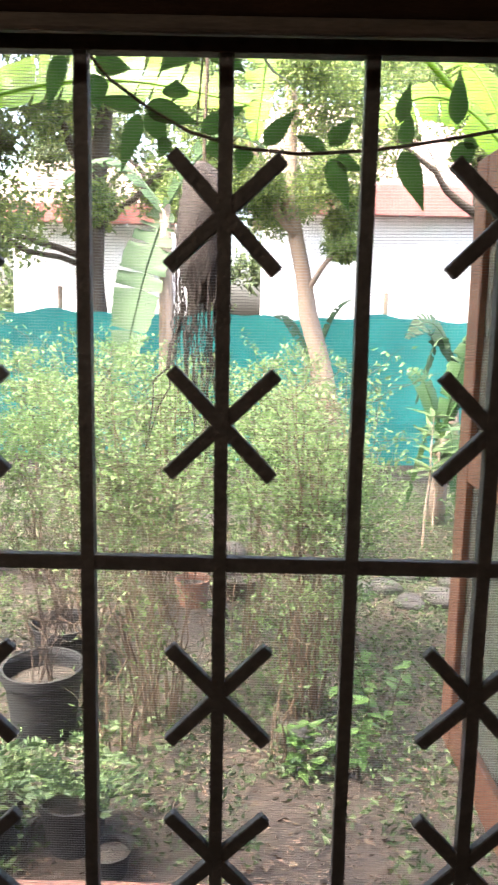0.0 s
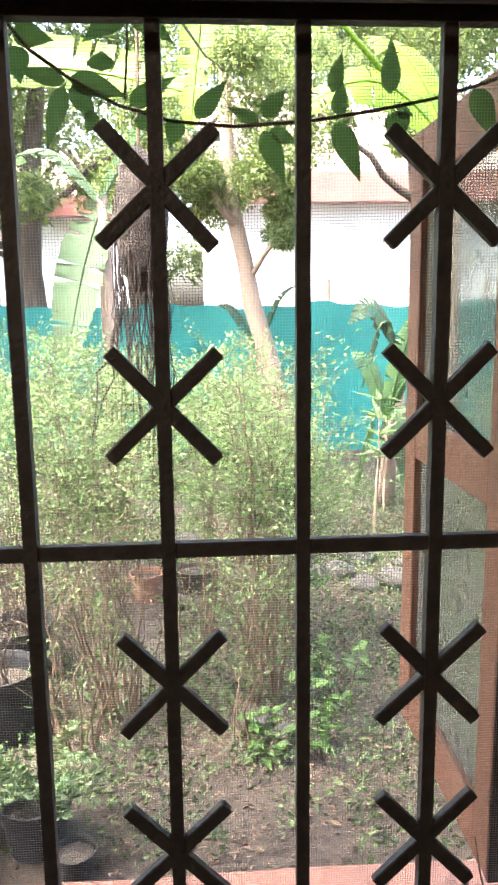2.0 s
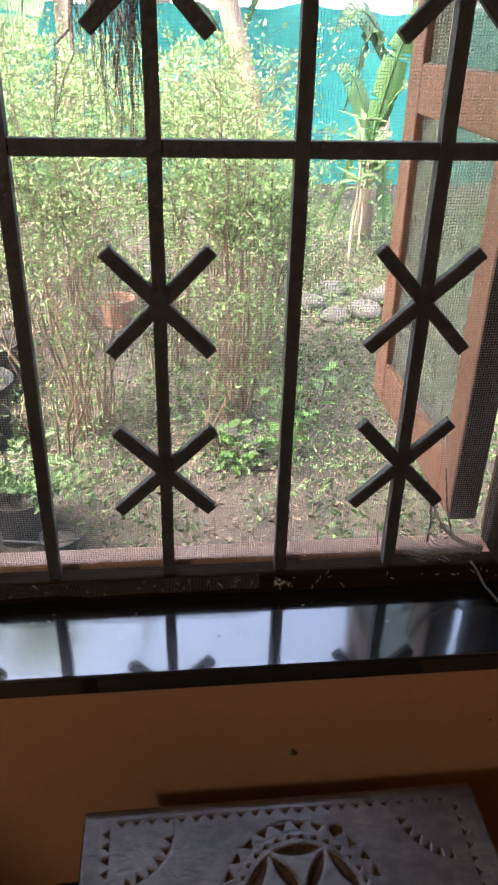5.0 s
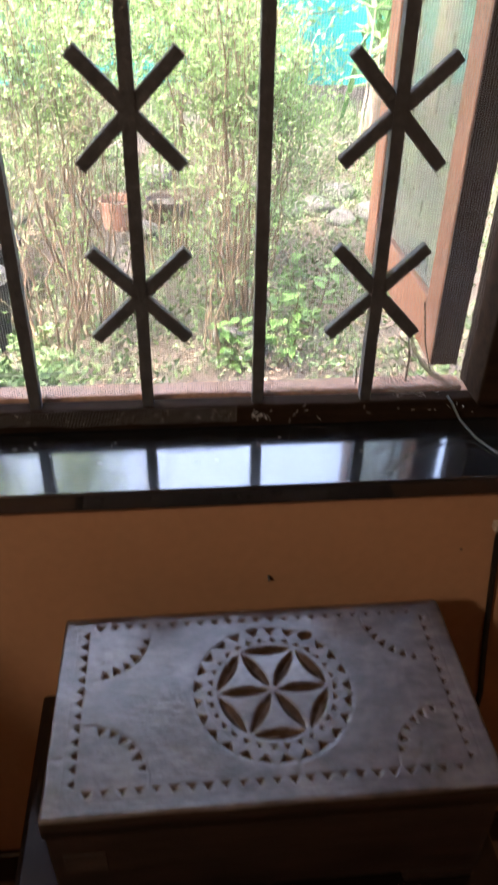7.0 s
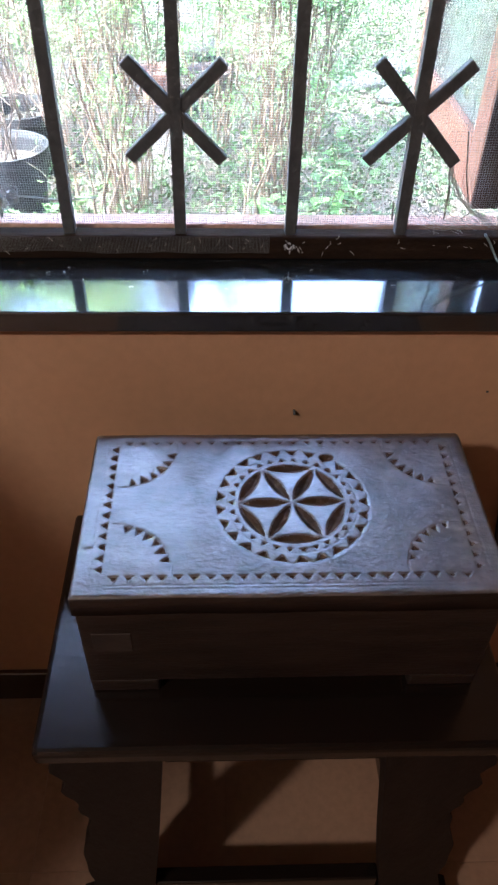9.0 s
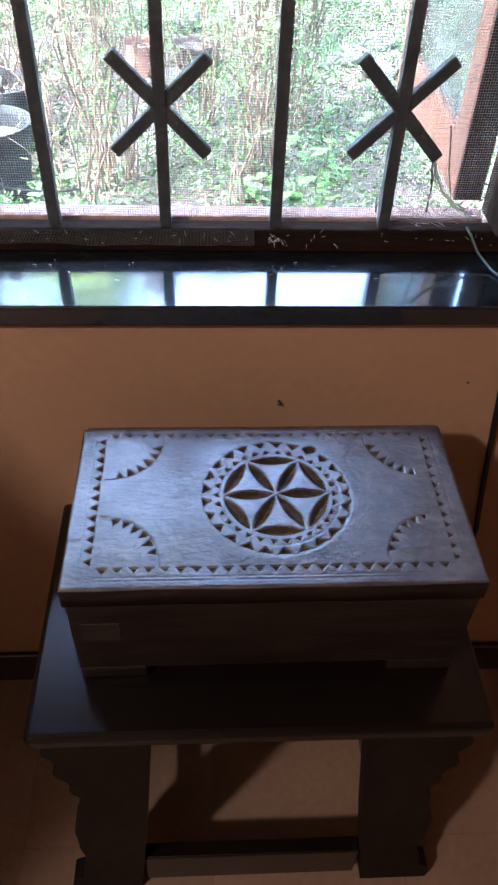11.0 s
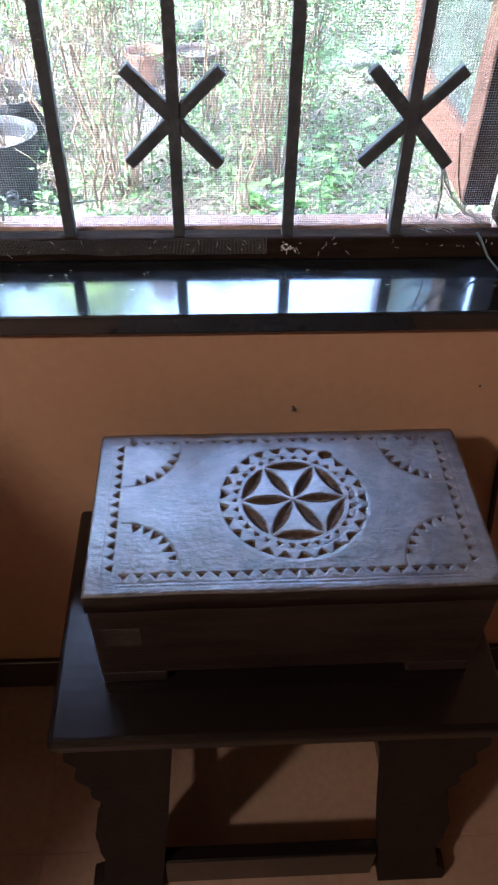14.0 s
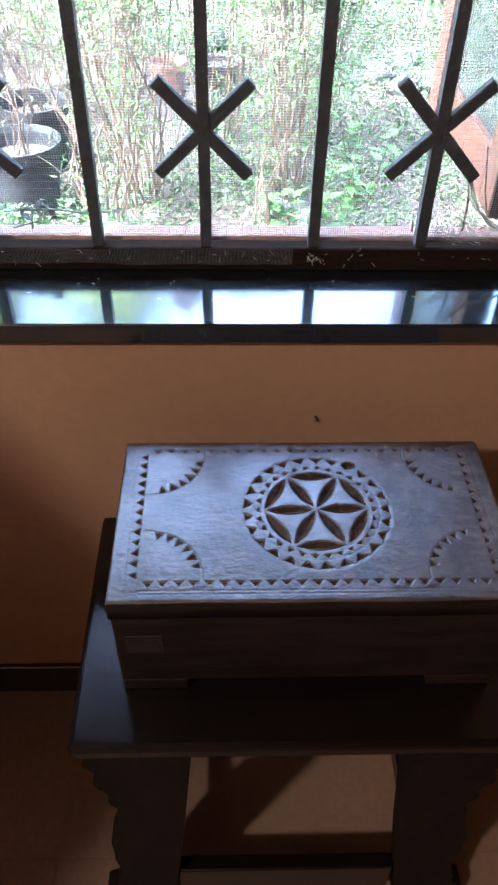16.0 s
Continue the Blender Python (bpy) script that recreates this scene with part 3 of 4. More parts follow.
# ---- stool under the window ----
def swept_leg(x0, x1, y0, y1, z1, out):
    """A flat carved leg: scalloped outer edge with a bracket at the top, plain inner edge."""
    bm = bmesh.new()
    outer_x, inner_x = (x0, x1) if out < 0 else (x1, x0)
    prof = []
    n = 44
    for i in range(n + 1):
        z = 0.001 + (z1 - 0.001) * i / n
        u = i / n
        s = 0.005 * math.sin(u * 16 + 0.6) + 0.0015 * math.sin(u * 41)
        if u > 0.66:
            s += 0.036 * ((u - 0.66) / 0.34) ** 1.7 + 0.005 * math.sin(u * 62)
        if u < 0.10:
            s += 0.012
        prof.append((outer_x + out * s, z))
    ring = [(p[0], p[1]) for p in prof] + [(inner_x, z1), (inner_x - out * 0.002, z1 * 0.5), (inner_x, 0.001)]
    ring = [(x + out * (0.062 if out > 0 else 0.045) * (1 - z / z1), z) for x, z in ring]
    front = [bm.verts.new((x, y0, z)) for x, z in ring]
    back = [bm.verts.new((x, y1, z)) for x, z in ring]
    bm.faces.new(front)
    bm.faces.new(back[::-1])
    for i in range(len(ring)):
        j = (i + 1) % len(ring)
        bm.faces.new((front[j], front[i], back[i], back[j]))
    return bm


stool = thing("wooden_stool", "low dark polished wooden stool with carved bracket legs", "stool", (0.098, -0.333, FLOOR))
SH = 0.558
bm = cuboid(-0.238, 0.246, -0.157, 0.157, SH - 0.024, SH, bevel=0.007, seg=3)
part("seat", bm, M["stool"], stool)
part("seat_moulding", cuboid(-0.226, 0.234, -0.146, 0.146, SH - 0.036, SH - 0.0242, bevel=0.004), M["stool"], stool)
for y0, y1 in ((-0.143, -0.115), (0.115, 0.143)):
    part("leg", swept_leg(-0.198, -0.112, y0, y1, SH - 0.0365, -1), M["stoolleg"], stool)
    part("leg", swept_leg(0.118, 0.205, y0, y1, SH - 0.0365, 1), M["stoolleg"], stool)
    part("apron", cuboid(-0.1115, 0.1175, y0 + 0.004, y1 - 0.004, SH - 0.062, SH - 0.0365, bevel=0.002), M["stoolleg"], stool)
    part("stretcher", cuboid(-0.146, 0.165, y0 + 0.003, y1 - 0.003, 0.030, 0.122, bevel=0.003), M["stool"], stool)
for x0, x1 in ((-0.190, -0.165), (0.180, 0.205)):
    part("stretcher", cuboid(x0, x1, -0.1145, 0.1145, 0.15, 0.185, bevel=0.003), M["stool"], stool)

# ---- carved box on the stool ----
box = thing("carved_wooden_box", "antique dark wooden box with chip-carved rosette lid on the stool", "box", (0.111, -0.3135, FLOOR + SH))
box.rotation_euler = (0, 0, radians(0.2))
LW, LD, LZ = 0.400, 0.223, 0.164   # lid width, depth, top above the stool
N1 = LZ - 0.026


def carved_lid():
    nu, nv = 396, 224
    u = np.linspace(-LW / 2, LW / 2, nu + 1)
    v = np.linspace(-LD / 2, LD / 2, nv + 1)
    U, V = np.meshgrid(u, v)
    cut = np.zeros_like(U)

    def chip(pts, depth=0.0032, slope=0.95):
        d = np.full_like(U, 1.0)
        area = sum(pts[i][0] * pts[(i + 1) % 3][1] - pts[(i + 1) % 3][0] * pts[i][1] for i in range(3))
        sgn = 1 if area > 0 else -1
        for i in range(3):
            (ax, ay), (bx, by) = pts[i], pts[(i + 1) % 3]
            ln = math.hypot(bx - ax, by - ay)
            d = np.minimum(d, sgn * ((bx - ax) * (V - ay) - (by - ay) * (U - ax)) / ln)
        np.maximum(cut, np.clip(d * slope, 0, depth), out=cut)

    def groove(dist, w=0.0010, depth=0.00035):
        np.maximum(cut, depth * np.clip(1 - np.abs(dist) / w, 0, 1), out=cut)

    cx, cy = 0.007, 0.0015
    R = 0.0550
    dx, dy = U - cx, V - cy
    rad = np.hypot(dx, dy)

    def disc(px, py, r):
        return r - np.hypot(dx - px, dy - py)

    for k in range(6):
        a = radians(60 * k + 1)
        lens = np.minimum(disc(R * math.cos(a + radians(60)), R * math.sin(a + radians(60)), R), disc(R * math.cos(a - radians(60)), R * math.sin(a - radians(60)), R))
        lens = lens - 0.0006
        np.maximum(cut, np.clip(lens * 0.75, 0, 0.0055), out=cut)
        m = a + radians(30)
        link = np.minimum(disc(0, 0, R), disc(R * math.sqrt(3) * math.cos(m), R * math.sqrt(3) * math.sin(m), R)) - 0.0006
        np.maximum(cut, np.clip(link * 0.75, 0, 0.0055), out=cut)
    groove(rad - 0.0562), groove(rad - 0.0655), groove(rad - 0.0775)
    for k in range(30):
        a, w = 2 * math.pi * k / 30, math.pi / 30
        j = random.uniform(0.85, 1.1)
        p = lambda r, t: (cx + r * math.cos(t), cy + r * math.sin(t))
        chip([p(0.0582, a - w * 0.8 * j), p(0.0582, a + w * 0.8 * j), p(0.0650, a)], 0.0022)
    for k in range(25):
        a, w = 2 * math.pi * k / 25, math.pi / 25
        j = random.uniform(0.85, 1.05)
        chip([p(0.0770, a - w * 0.86 * j), p(0.0770, a + w * 0.86 * j), p(0.0668, a + random.uniform(-0.02, 0.02))], 0.0034)
    bu, bv = 0.170, 0.087
    for k in range(23):
        x = -bu + (2 * bu) * (k + 0.5) / 23
        s = random.uniform(0.8, 1.05)
        chip([(x - 0.0064 * s, -bv), (x + 0.0064 * s, -bv), (x + random.uniform(-0.001, 0.001), -bv - 0.0085 * s)], 0.0028)
        chip([(x - 0.0060 * s, bv + 0.006), (x + 0.0060 * s, bv + 0.006), (x, bv - 0.001)], 0.0024)
    for k in range(13):
        y = -bv + (2 * bv) * (k + 0.5) / 13
        s = random.uniform(0.8, 1.05)
        for side in (-1, 1):
            chip([(side * (bu + 0.003), y - 0.0062 * s), (side * (bu + 0.003), y + 0.0062 * s), (side * (bu + 0.0115), y)], 0.0026)
    groove(np.where(np.abs(U) < bu, V + bv + 0.0115, 1)), groove(np.where(np.abs(U) < bu, V + bv + 0.0155, 1), 0.0008)
    groove(np.where(np.abs(V) < bv, np.abs(U) - bu - 0.0145, 1))
    for sx in (-1, 1):
        for sy in (-1, 1):
            ox, oy, r = sx * (bu - 0.002), sy * (bv - 0.004), 0.058
            arc = np.hypot(U - ox, V - oy) - r
            groove(np.where((np.abs(U) < bu) & (np.abs(V) < bv), arc, 1), 0.0009, 0.0007)
            for k in range(6):
                a = radians(8 + 74 * (k + 0.5) / 6)
                q = lambda rr, t: (ox - sx * rr * math.cos(t), oy - sy * rr * math.sin(t))
                s = random.uniform(0.8, 1.05)
                chip([q(r, a - 0.10 * s), q(r, a + 0.10 * s), q(r - 0.0125 * s, a)], 0.0034)
    # a knot hole by the rosette and small dents
    hole = np.clip(0.008 - np.hypot((U - 0.048) * 1.0, (V - 0.066) * 1.4), 0, 0.006)
    np.maximum(cut, hole, out=cut)
    rng = np.random.default_rng(5)
    for _ in range(46):
        px, py = rng.uniform(-LW / 2, LW / 2), rng.uniform(-LD / 2, LD / 2)
        r = rng.uniform(0.0015, 0.005)
        np.maximum(cut, 0.10 * np.clip(r - np.hypot((U - px) * rng.uniform(0.3, 1), V - py), 0, r), out=cut)
    edge = np.minimum(LW / 2 - np.abs(U), LD / 2 - np.abs(V))
    e = np.clip(0.0035 - edge, 0, 0.0035)
    wave = 0.0005 * np.sin(U * 17 + 1) * np.cos(V * 21) + 0.0001 * np.sin(U * 61 + V * 40)
    back = np.clip(0.016 - (LD / 2 - V), 0, 0.016)
    Z = LZ - cut - e * e / 0.007 - back * back / 0.034 + wave
    nx, ny = nu + 1, nv + 1
    ragged = 0.0004 * np.sin(U * 37 + 1.3 * np.sin(U * 11)) * (edge < 0.0005)
    verts = np.stack([U, V + ragged, Z], axis=-1).reshape(-1, 3).tolist()
    faces = []
    mats = []
    # Faces of the deeper cuts get the darker groove colour as painted shade.
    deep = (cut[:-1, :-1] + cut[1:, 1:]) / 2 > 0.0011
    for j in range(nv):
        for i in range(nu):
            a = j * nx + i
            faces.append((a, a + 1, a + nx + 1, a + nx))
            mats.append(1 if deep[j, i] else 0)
    border = [i for i in range(nx)] + [j * nx + nu for j in range(1, ny)] + [nv * nx + i for i in range(nu - 1, -1, -1)] + [j * nx for j in range(nv - 1, 0, -1)]
    base = len(verts)
    for b in border:
        verts.append((verts[b][0], verts[b][1], N1))
    m = len(border)
    for k in range(m):
        faces.append((border[k], base + k, base + (k + 1) % m, border[(k + 1) % m]))
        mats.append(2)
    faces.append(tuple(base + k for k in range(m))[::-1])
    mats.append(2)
    me = bpy.data.meshes.new("lid")
    me.from_pydata(verts, [], faces)
    for x in (M["boxtop"], M["boxcut_shade"], M["boxbody"]):
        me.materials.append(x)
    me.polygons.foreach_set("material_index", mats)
    me.polygons.foreach_set("use_smooth", [True] * len(faces))
    me.update()
    return me


lid = new("lid", carved_lid())
lid.parent = box
tagged(lid, "lid carved with a six-petal rosette and sawtooth borders")
bx, by = LW / 2 - 0.0018, LD / 2 - 0.0018
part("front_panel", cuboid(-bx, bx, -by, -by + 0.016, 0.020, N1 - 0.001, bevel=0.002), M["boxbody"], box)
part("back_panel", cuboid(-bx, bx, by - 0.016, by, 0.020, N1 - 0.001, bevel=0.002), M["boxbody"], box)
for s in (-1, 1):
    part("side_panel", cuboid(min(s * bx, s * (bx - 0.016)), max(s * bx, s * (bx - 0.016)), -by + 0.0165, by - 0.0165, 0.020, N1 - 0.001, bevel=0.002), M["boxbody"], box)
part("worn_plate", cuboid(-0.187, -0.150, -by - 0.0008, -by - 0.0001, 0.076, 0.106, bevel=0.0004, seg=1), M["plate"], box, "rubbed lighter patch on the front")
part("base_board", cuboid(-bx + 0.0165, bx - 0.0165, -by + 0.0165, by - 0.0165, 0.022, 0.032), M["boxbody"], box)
for s in (-1, 1):
    for q in (-1, 1):
        x0, x1 = sorted((s * bx, s * (bx - 0.07)))
        y0, y1 = sorted((q * by, q * (by - 0.03)))
        part("foot", cuboid(x0, x1, y0, y1, 0.0005, 0.0195, bevel=0.003), M["boxbody"], box)

# ---- wall cable and window wire ----
bm = bmesh.new()
tube(bm, [(0.452 - 0.13 * max(0, z - 0.37) + 0.002 * math.sin(z * 9), -0.1215, z) for z in [-0.03 + 0.037 * i for i in range(20)]] + [(0.412, -0.124, 0.715), (0.414, -0.142, 0.745), (0.416, -0.141, 0.784)], 0.0042, 8)
cable = thing("wall_cable", "black electric cable hanging down the wall", "cable")
part("sheath", bm, M["rubber"], cable, smooth=True)
part("clip", cuboid(0.402, 0.417, -0.1265, -0.1165, 0.690, 0.702, bevel=0.002), M["ivory"], cable, "small ivory plastic cable clip")
bm = bmesh.new()
tube(bm, [(0.358, -0.017, 0.814), (0.364, -0.021, 0.806), (0.372, -0.035, 0.791), (0.386, -0.056, 0.7795), (0.40, -0.085, 0.7785), (0.43, -0.11, 0.7785)], 0.0014, 8)
solid("thin_wire", bm, M["bluewire"], "thin blue wire lying over the window rail", "wire", smooth=True)

solid("nail", tube(bmesh.new(), [(0.137, -0.1150, 0.627), (0.137, -0.1195, 0.627), (0.1368, -0.1225, 0.6255)], 0.0017, 8), M["iron"], "small dark nail driven into the peach wall", "nail", smooth=True)

solid("wall_mark", tube(bmesh.new(), [(0.372, -0.1155, 0.656), (0.372, -0.1168, 0.6555)], 0.0016, 7), M["iron"], "small dark nail hole in the peach wall", "mark", smooth=True)

# floor tiles
TILE = 0.30
tile_mesh = put_mesh("tile", cuboid(-TILE / 2 + 0.0002, TILE / 2 - 0.0002, -TILE / 2 + 0.0002, TILE / 2 - 0.0002, -0.004, 0.0, bevel=0.0002, seg=1), M["floor"])
for i in range(12):
    for j in range(11):
        ob = new("tile", tile_mesh)
        ob.location = (RX0 + TILE * (i + 0.5), RY1 - TILE * (j + 0.5), FLOOR)
        ob.parent = floor

# pendant lamp holder hanging from the ceiling
lamp = thing("pendant_lamp", "small ivory lamp holder hanging on a cord", "lamp", (-1.40, -1.90, RZ))
part("ceiling_rose", lathe([(0.045, -0.03), (0.05, -0.012), (0.05, -0.0005)], 20), M["ivory"], lamp)
part("cord", tube(bmesh.new(), [(0, 0, -0.03), (0, 0, -0.07)], 0.004, 6), M["rubber"], lamp)
part("holder", lathe([(0.022, -0.12), (0.024, -0.10), (0.016, -0.07)], 16), M["ivory"], lamp)


# ---- the garden ----
rng = np.random.default_rng(11)


def gz(x, y):
    """Height of the garden ground."""
    return GROUND + 0.03 * math.sin(1.7 * x + 0.8 * y) + 0.02 * math.sin(3.9 * y - 1.2 * x)


bm = bmesh.new()
xs = [-300, -60, -20, -10] + [-6 + 0.15 * i for i in range(81)] + [10, 20, 60, 300]
ys = [0.156 + 0.15 * i for i in range(74)] + [13, 16, 22, 40, 90, 400]
grid = []
for y in ys:
    row = []
    for x in xs:
        near = abs(x) < 6.1 and y < 11.4
        row.append(bm.verts.new((x, y, gz(x, y) + (0.025 * noise.noise(Vector((x * 3, y * 3, 0))) if near else 0))))
    grid.append(row)
for r, q in zip(grid, grid[1:]):
    for i in range(len(xs) - 1):
        bm.faces.new((r[i], r[i + 1], q[i + 1], q[i]))
solid("ground", bm, M["soil"], "brown garden soil with leaf litter and weeds", "ground", kind="structure", smooth=True)


def scatter(n, x0, x1, y0, y1, keep):
    out = []
    while len(out) < n:
        x, y = rng.uniform(x0, x1), rng.uniform(y0, y1)
        if keep(x, y):
            out.append((x, y, gz(x, y)))
    return np.array(out)


def weedy(x, y):
    v = noise.noise(Vector((x * 1.3, y * 1.3, 4))) + 0.5 * noise.noise(Vector((x * 5, y * 5, 2)))
    return v > -0.16 - 0.2 * (x > 0.5) + 0.04 * (y < 3.3) + 0.05 * (y < 2.5 and -0.42 < x < 0.5)


c = scatter(70000, -3.5, 4.0, 1.38, 7.5, weedy)
h = rng.random(len(c)) ** 1.5 * 0.13
c[:, 2] += h
d = rng.normal(size=c.shape) * (0.8, 0.8, 0.5) + (0, 0, 0.25)
tagged(new("weeds", leaves_mesh("weeds", c, d, rng.uniform(0.012, 0.040, len(c)), 0.5, M["weedleaf"], rng)), "low green weeds spreading over the soil", "weeds", kind="stuff")
c = scatter(26000, -3.0, 3.2, 1.38, 6, lambda x, y: noise.noise(Vector((x, y, 9))) > -0.35)
c[:, 2] += 0.015
d = rng.normal(size=c.shape) * (1, 1, 0.15)
tagged(new("leaf_litter", leaves_mesh("leaf_litter", c, d, rng.uniform(0.014, 0.036, len(c)), 0.5, M["dryleaf"], rng)), "dry brown fallen leaves on the soil", "leaf litter", kind="stuff")


def wiggle(p, q, n, amount):
    p, q = Vector(p), Vector(q)
    pts = []
    for i in range(n + 1):
        w = math.sin(math.pi * i / n) * amount
        pts.append(p.lerp(q, i / n) + Vector(rng.normal(size=3) * w))
    return pts


def shrub(x, y, height, stems, spread, leaves, leaf=0.031, low=0.62, crown=0.34, label="bushy shrub with many thin brown stems and small light green leaves"):
    base = gz(x, y) - 0.02
    s = thing("shrub", label, "shrub", (x, y, base), group="garden shrubs")
    tips = []
    fine = bmesh.new()
    for _ in range(stems):
        bm = bmesh.new()
        a, r = rng.uniform(0, 2 * math.pi), spread * math.sqrt(rng.random())
        foot = (r * 0.45 * math.cos(a), r * 0.45 * math.sin(a), 0)
        top_z = height * rng.uniform(0.72, 1.0)
        top = (foot[0] + r * math.cos(a) * rng.uniform(0.3, 2.0) + rng.normal() * 0.07, foot[1] + r * math.sin(a) * rng.uniform(0.3, 1.8), top_z)
        pts = wiggle(foot, top, 7, 0.028)
        r0 = rng.uniform(0.0032, 0.0082) * rng.uniform(0.7, 1)
        tube(bm, pts, [r0 * (1 - 0.75 * i / 7) for i in range(8)], 5, cap=False)
        for k in range(12):
            u = rng.uniform(low, 1.0) if k else rng.uniform(0.2, 0.45)
            i = min(int(u * 7), 6)
            p = pts[i].lerp(pts[i + 1], u * 7 - i)
            b = rng.uniform(0, 2 * math.pi)
            ln = rng.uniform(0.35, 1.0) * crown
            q = p + Vector((math.cos(b) * ln, math.sin(b) * ln, ln * rng.uniform(-0.05, 0.75)))
            tw = wiggle(p, q, 4, 0.012)
            tube(fine, tw, [0.0028, 0.0023, 0.0018, 0.0014, 0.001], 4, cap=False)
            tips.append(tw)
        part("stem", bm, M["twig"], s)
    tagged(part("brush", fine, M["greentwig"], s), "thin green-brown twigs", kind="stuff")
    per = max(1, leaves // len(tips))
    c, d = [], []
    for tw in tips:
        for _ in range(per):
            u = rng.uniform(0.15, 1.05) * 3.99
            i = min(int(u), 3)
            p = tw[i].lerp(tw[i + 1], u - i)
            c.append(tuple(p + Vector(rng.normal(size=3) * 0.022)))
            d.append(tuple(Vector(rng.normal(size=3)) + (tw[-1] - tw[0]).normalized() * 0.6 + Vector((0, 0, 0.2))))
    leaf_part("leaves", s, c, d, rng.uniform(0.6, 1.25, len(c)) * leaf, 0.48, M["shrubleaf"], rng)
    return s


for x, y, h, n, sp, lv in ((-0.34, 2.45, 1.66, 24, 0.26, 3400), (0.33, 2.55, 1.66, 24, 0.24, 3600), (-0.95, 3.3, 1.72, 15, 0.28, 5200), (-1.5, 2.9, 1.7, 14, 0.3, 4200),
                           (-0.05, 3.2, 1.66, 14, 0.28, 5000), (0.50, 3.2, 1.36, 14, 0.19, 4000), (-0.55, 4.0, 1.68, 12, 0.32, 5000), (0.35, 4.6, 1.72, 12, 0.32, 5000),
                           (-1.45, 4.4, 1.7, 14, 0.36, 5200), (-2.3, 4.2, 1.75, 14, 0.4, 5200), (2.75, 4.8, 1.5, 12, 0.4, 4200)):
    shrub(x, y, h, n, sp, lv)
shrub(-0.50, 2.12, 1.25, 13, 0.16, 420, low=0.75, crown=0.22, label="sparse young shrub of nearly bare brown stems")
shrub(0.14, 2.15, 1.05, 6, 0.16, 260, low=0.72, crown=0.20, label="sparse young shrub of nearly bare brown stems")


def pot(name, label, r, h, x, y, material, plant=None, group="garden pots"):
    p = thing(name, label, "plant pot", (x, y, gz(x, y) - 0.015), group=group)
    rim = [(r * 0.72, 0), (r * 0.93, h * 0.86), (r * 1.0, h * 0.87), (r * 1.02, h), (r * 0.95, h), (r * 0.90, h * 0.93)]
    part("body", lathe(rim + [(r * 0.875, h * 0.765)], 32), material, p, smooth=False)
    bm = bmesh.new()
    ring = [bm.verts.new((r * 0.89 * math.cos(a), r * 0.89 * math.sin(a), h * 0.77)) for a in (2 * math.pi * k / 24 for k in range(24))]
    mid = bm.verts.new((0, 0, h * 0.80))
    for k in range(24):
        bm.faces.new((ring[k], ring[(k + 1) % 24], mid))
    part("soil", bm, M["potsoil"], p, "dry brown soil")
    if plant == "twigs":
        for _ in range(9):
            bm = bmesh.new()
            a = rng.uniform(0, 6.28)
            t0 = (rng.uniform(-0.06, 0.06), rng.uniform(-0.06, 0.06), h * 0.79)
            t1 = (t0[0] + 0.16 * math.cos(a), t0[1] + 0.16 * math.sin(a), h + rng.uniform(0.3, 0.62))
            pts = wiggle(t0, t1, 6, 0.015)
            tube(bm, pts, [0.0038 - 0.0004 * i for i in range(7)], 5, cap=False)
            for _ in range(3):
                q = pts[rng.integers(2, 6)]
                tube(bm, wiggle(q, q + Vector(rng.normal(size=3) * 0.1 + (0, 0, 0.08)), 3, 0.008), [0.003, 0.0025, 0.002, 0.001], 4, cap=False)
            part("twig", bm, M["darktwig"], p)
    if plant == "leafy":
        c, d = [], []
        for _ in range(26):
            a, ln = rng.uniform(0, 6.28), rng.uniform(0.12, 0.34)
            for k in range(14):
                u = (k + 1) / 14
                pt = Vector((math.cos(a) * ln * u, math.sin(a) * ln * u, h + 0.11 * math.sin(u * 2.3) * ln / 0.3))
                for sd in (-1, 1):
                    c.append(tuple(pt))
                    d.append((math.cos(a) * 0.5 - sd * math.sin(a), math.sin(a) * 0.5 + sd * math.cos(a), 0.1))
        leaf_part("leaves", p, c, d, rng.uniform(0.022, 0.05, len(c)), 0.45, M["weedleaf"], rng)
    return p


pot("plant_pot", "large black plastic pot of dry soil with bare twigs", 0.178, 0.35, -0.865, 2.35, M["blackpot"], "twigs")
pot("plant_pot", "black plastic pot of dry soil behind a larger one", 0.17, 0.32, -0.90, 2.86, M["blackpot"], "twigs")
pot("plant_pot", "small black plastic pot with a fern-like green plant", 0.125, 0.20, -0.56, 1.64, M["blackpot"], "leafy")
pot("plant_pot", "small black plastic pot with a leafy green plant", 0.135, 0.22, -0.86, 1.62, M["blackpot"], "leafy")
pot("plant_pot", "small black plastic pot with bare soil", 0.07, 0.10, -0.41, 1.51, M["blackpot"])
pot("flower_bowl", "faded clay flower bowl on the soil", 0.115, 0.20, -0.33, 3.85, M["claypot"])
pot("flower_bowl", "wide dark clay flower bowl on the soil", 0.14, 0.16, -0.03, 4.1, M["darkclay"])


def stone(x, y, r, flat):
    bm = bmesh.new()
    bmesh.ops.create_icosphere(bm, subdivisions=3, radius=r)
    off = Vector((x * 7, y * 5, 1))
    for v in bm.verts:
        v.co *= 1 + 0.35 * noise.noise(v.co / r * 0.9 + off)
        v.co.z *= flat
    return solid("stone", bm, M["stone"], "rough grey-brown garden stone on the soil", "stone", group="garden stones", smooth=True, at=(x, y, gz(x, y) + r * flat * 0.6))


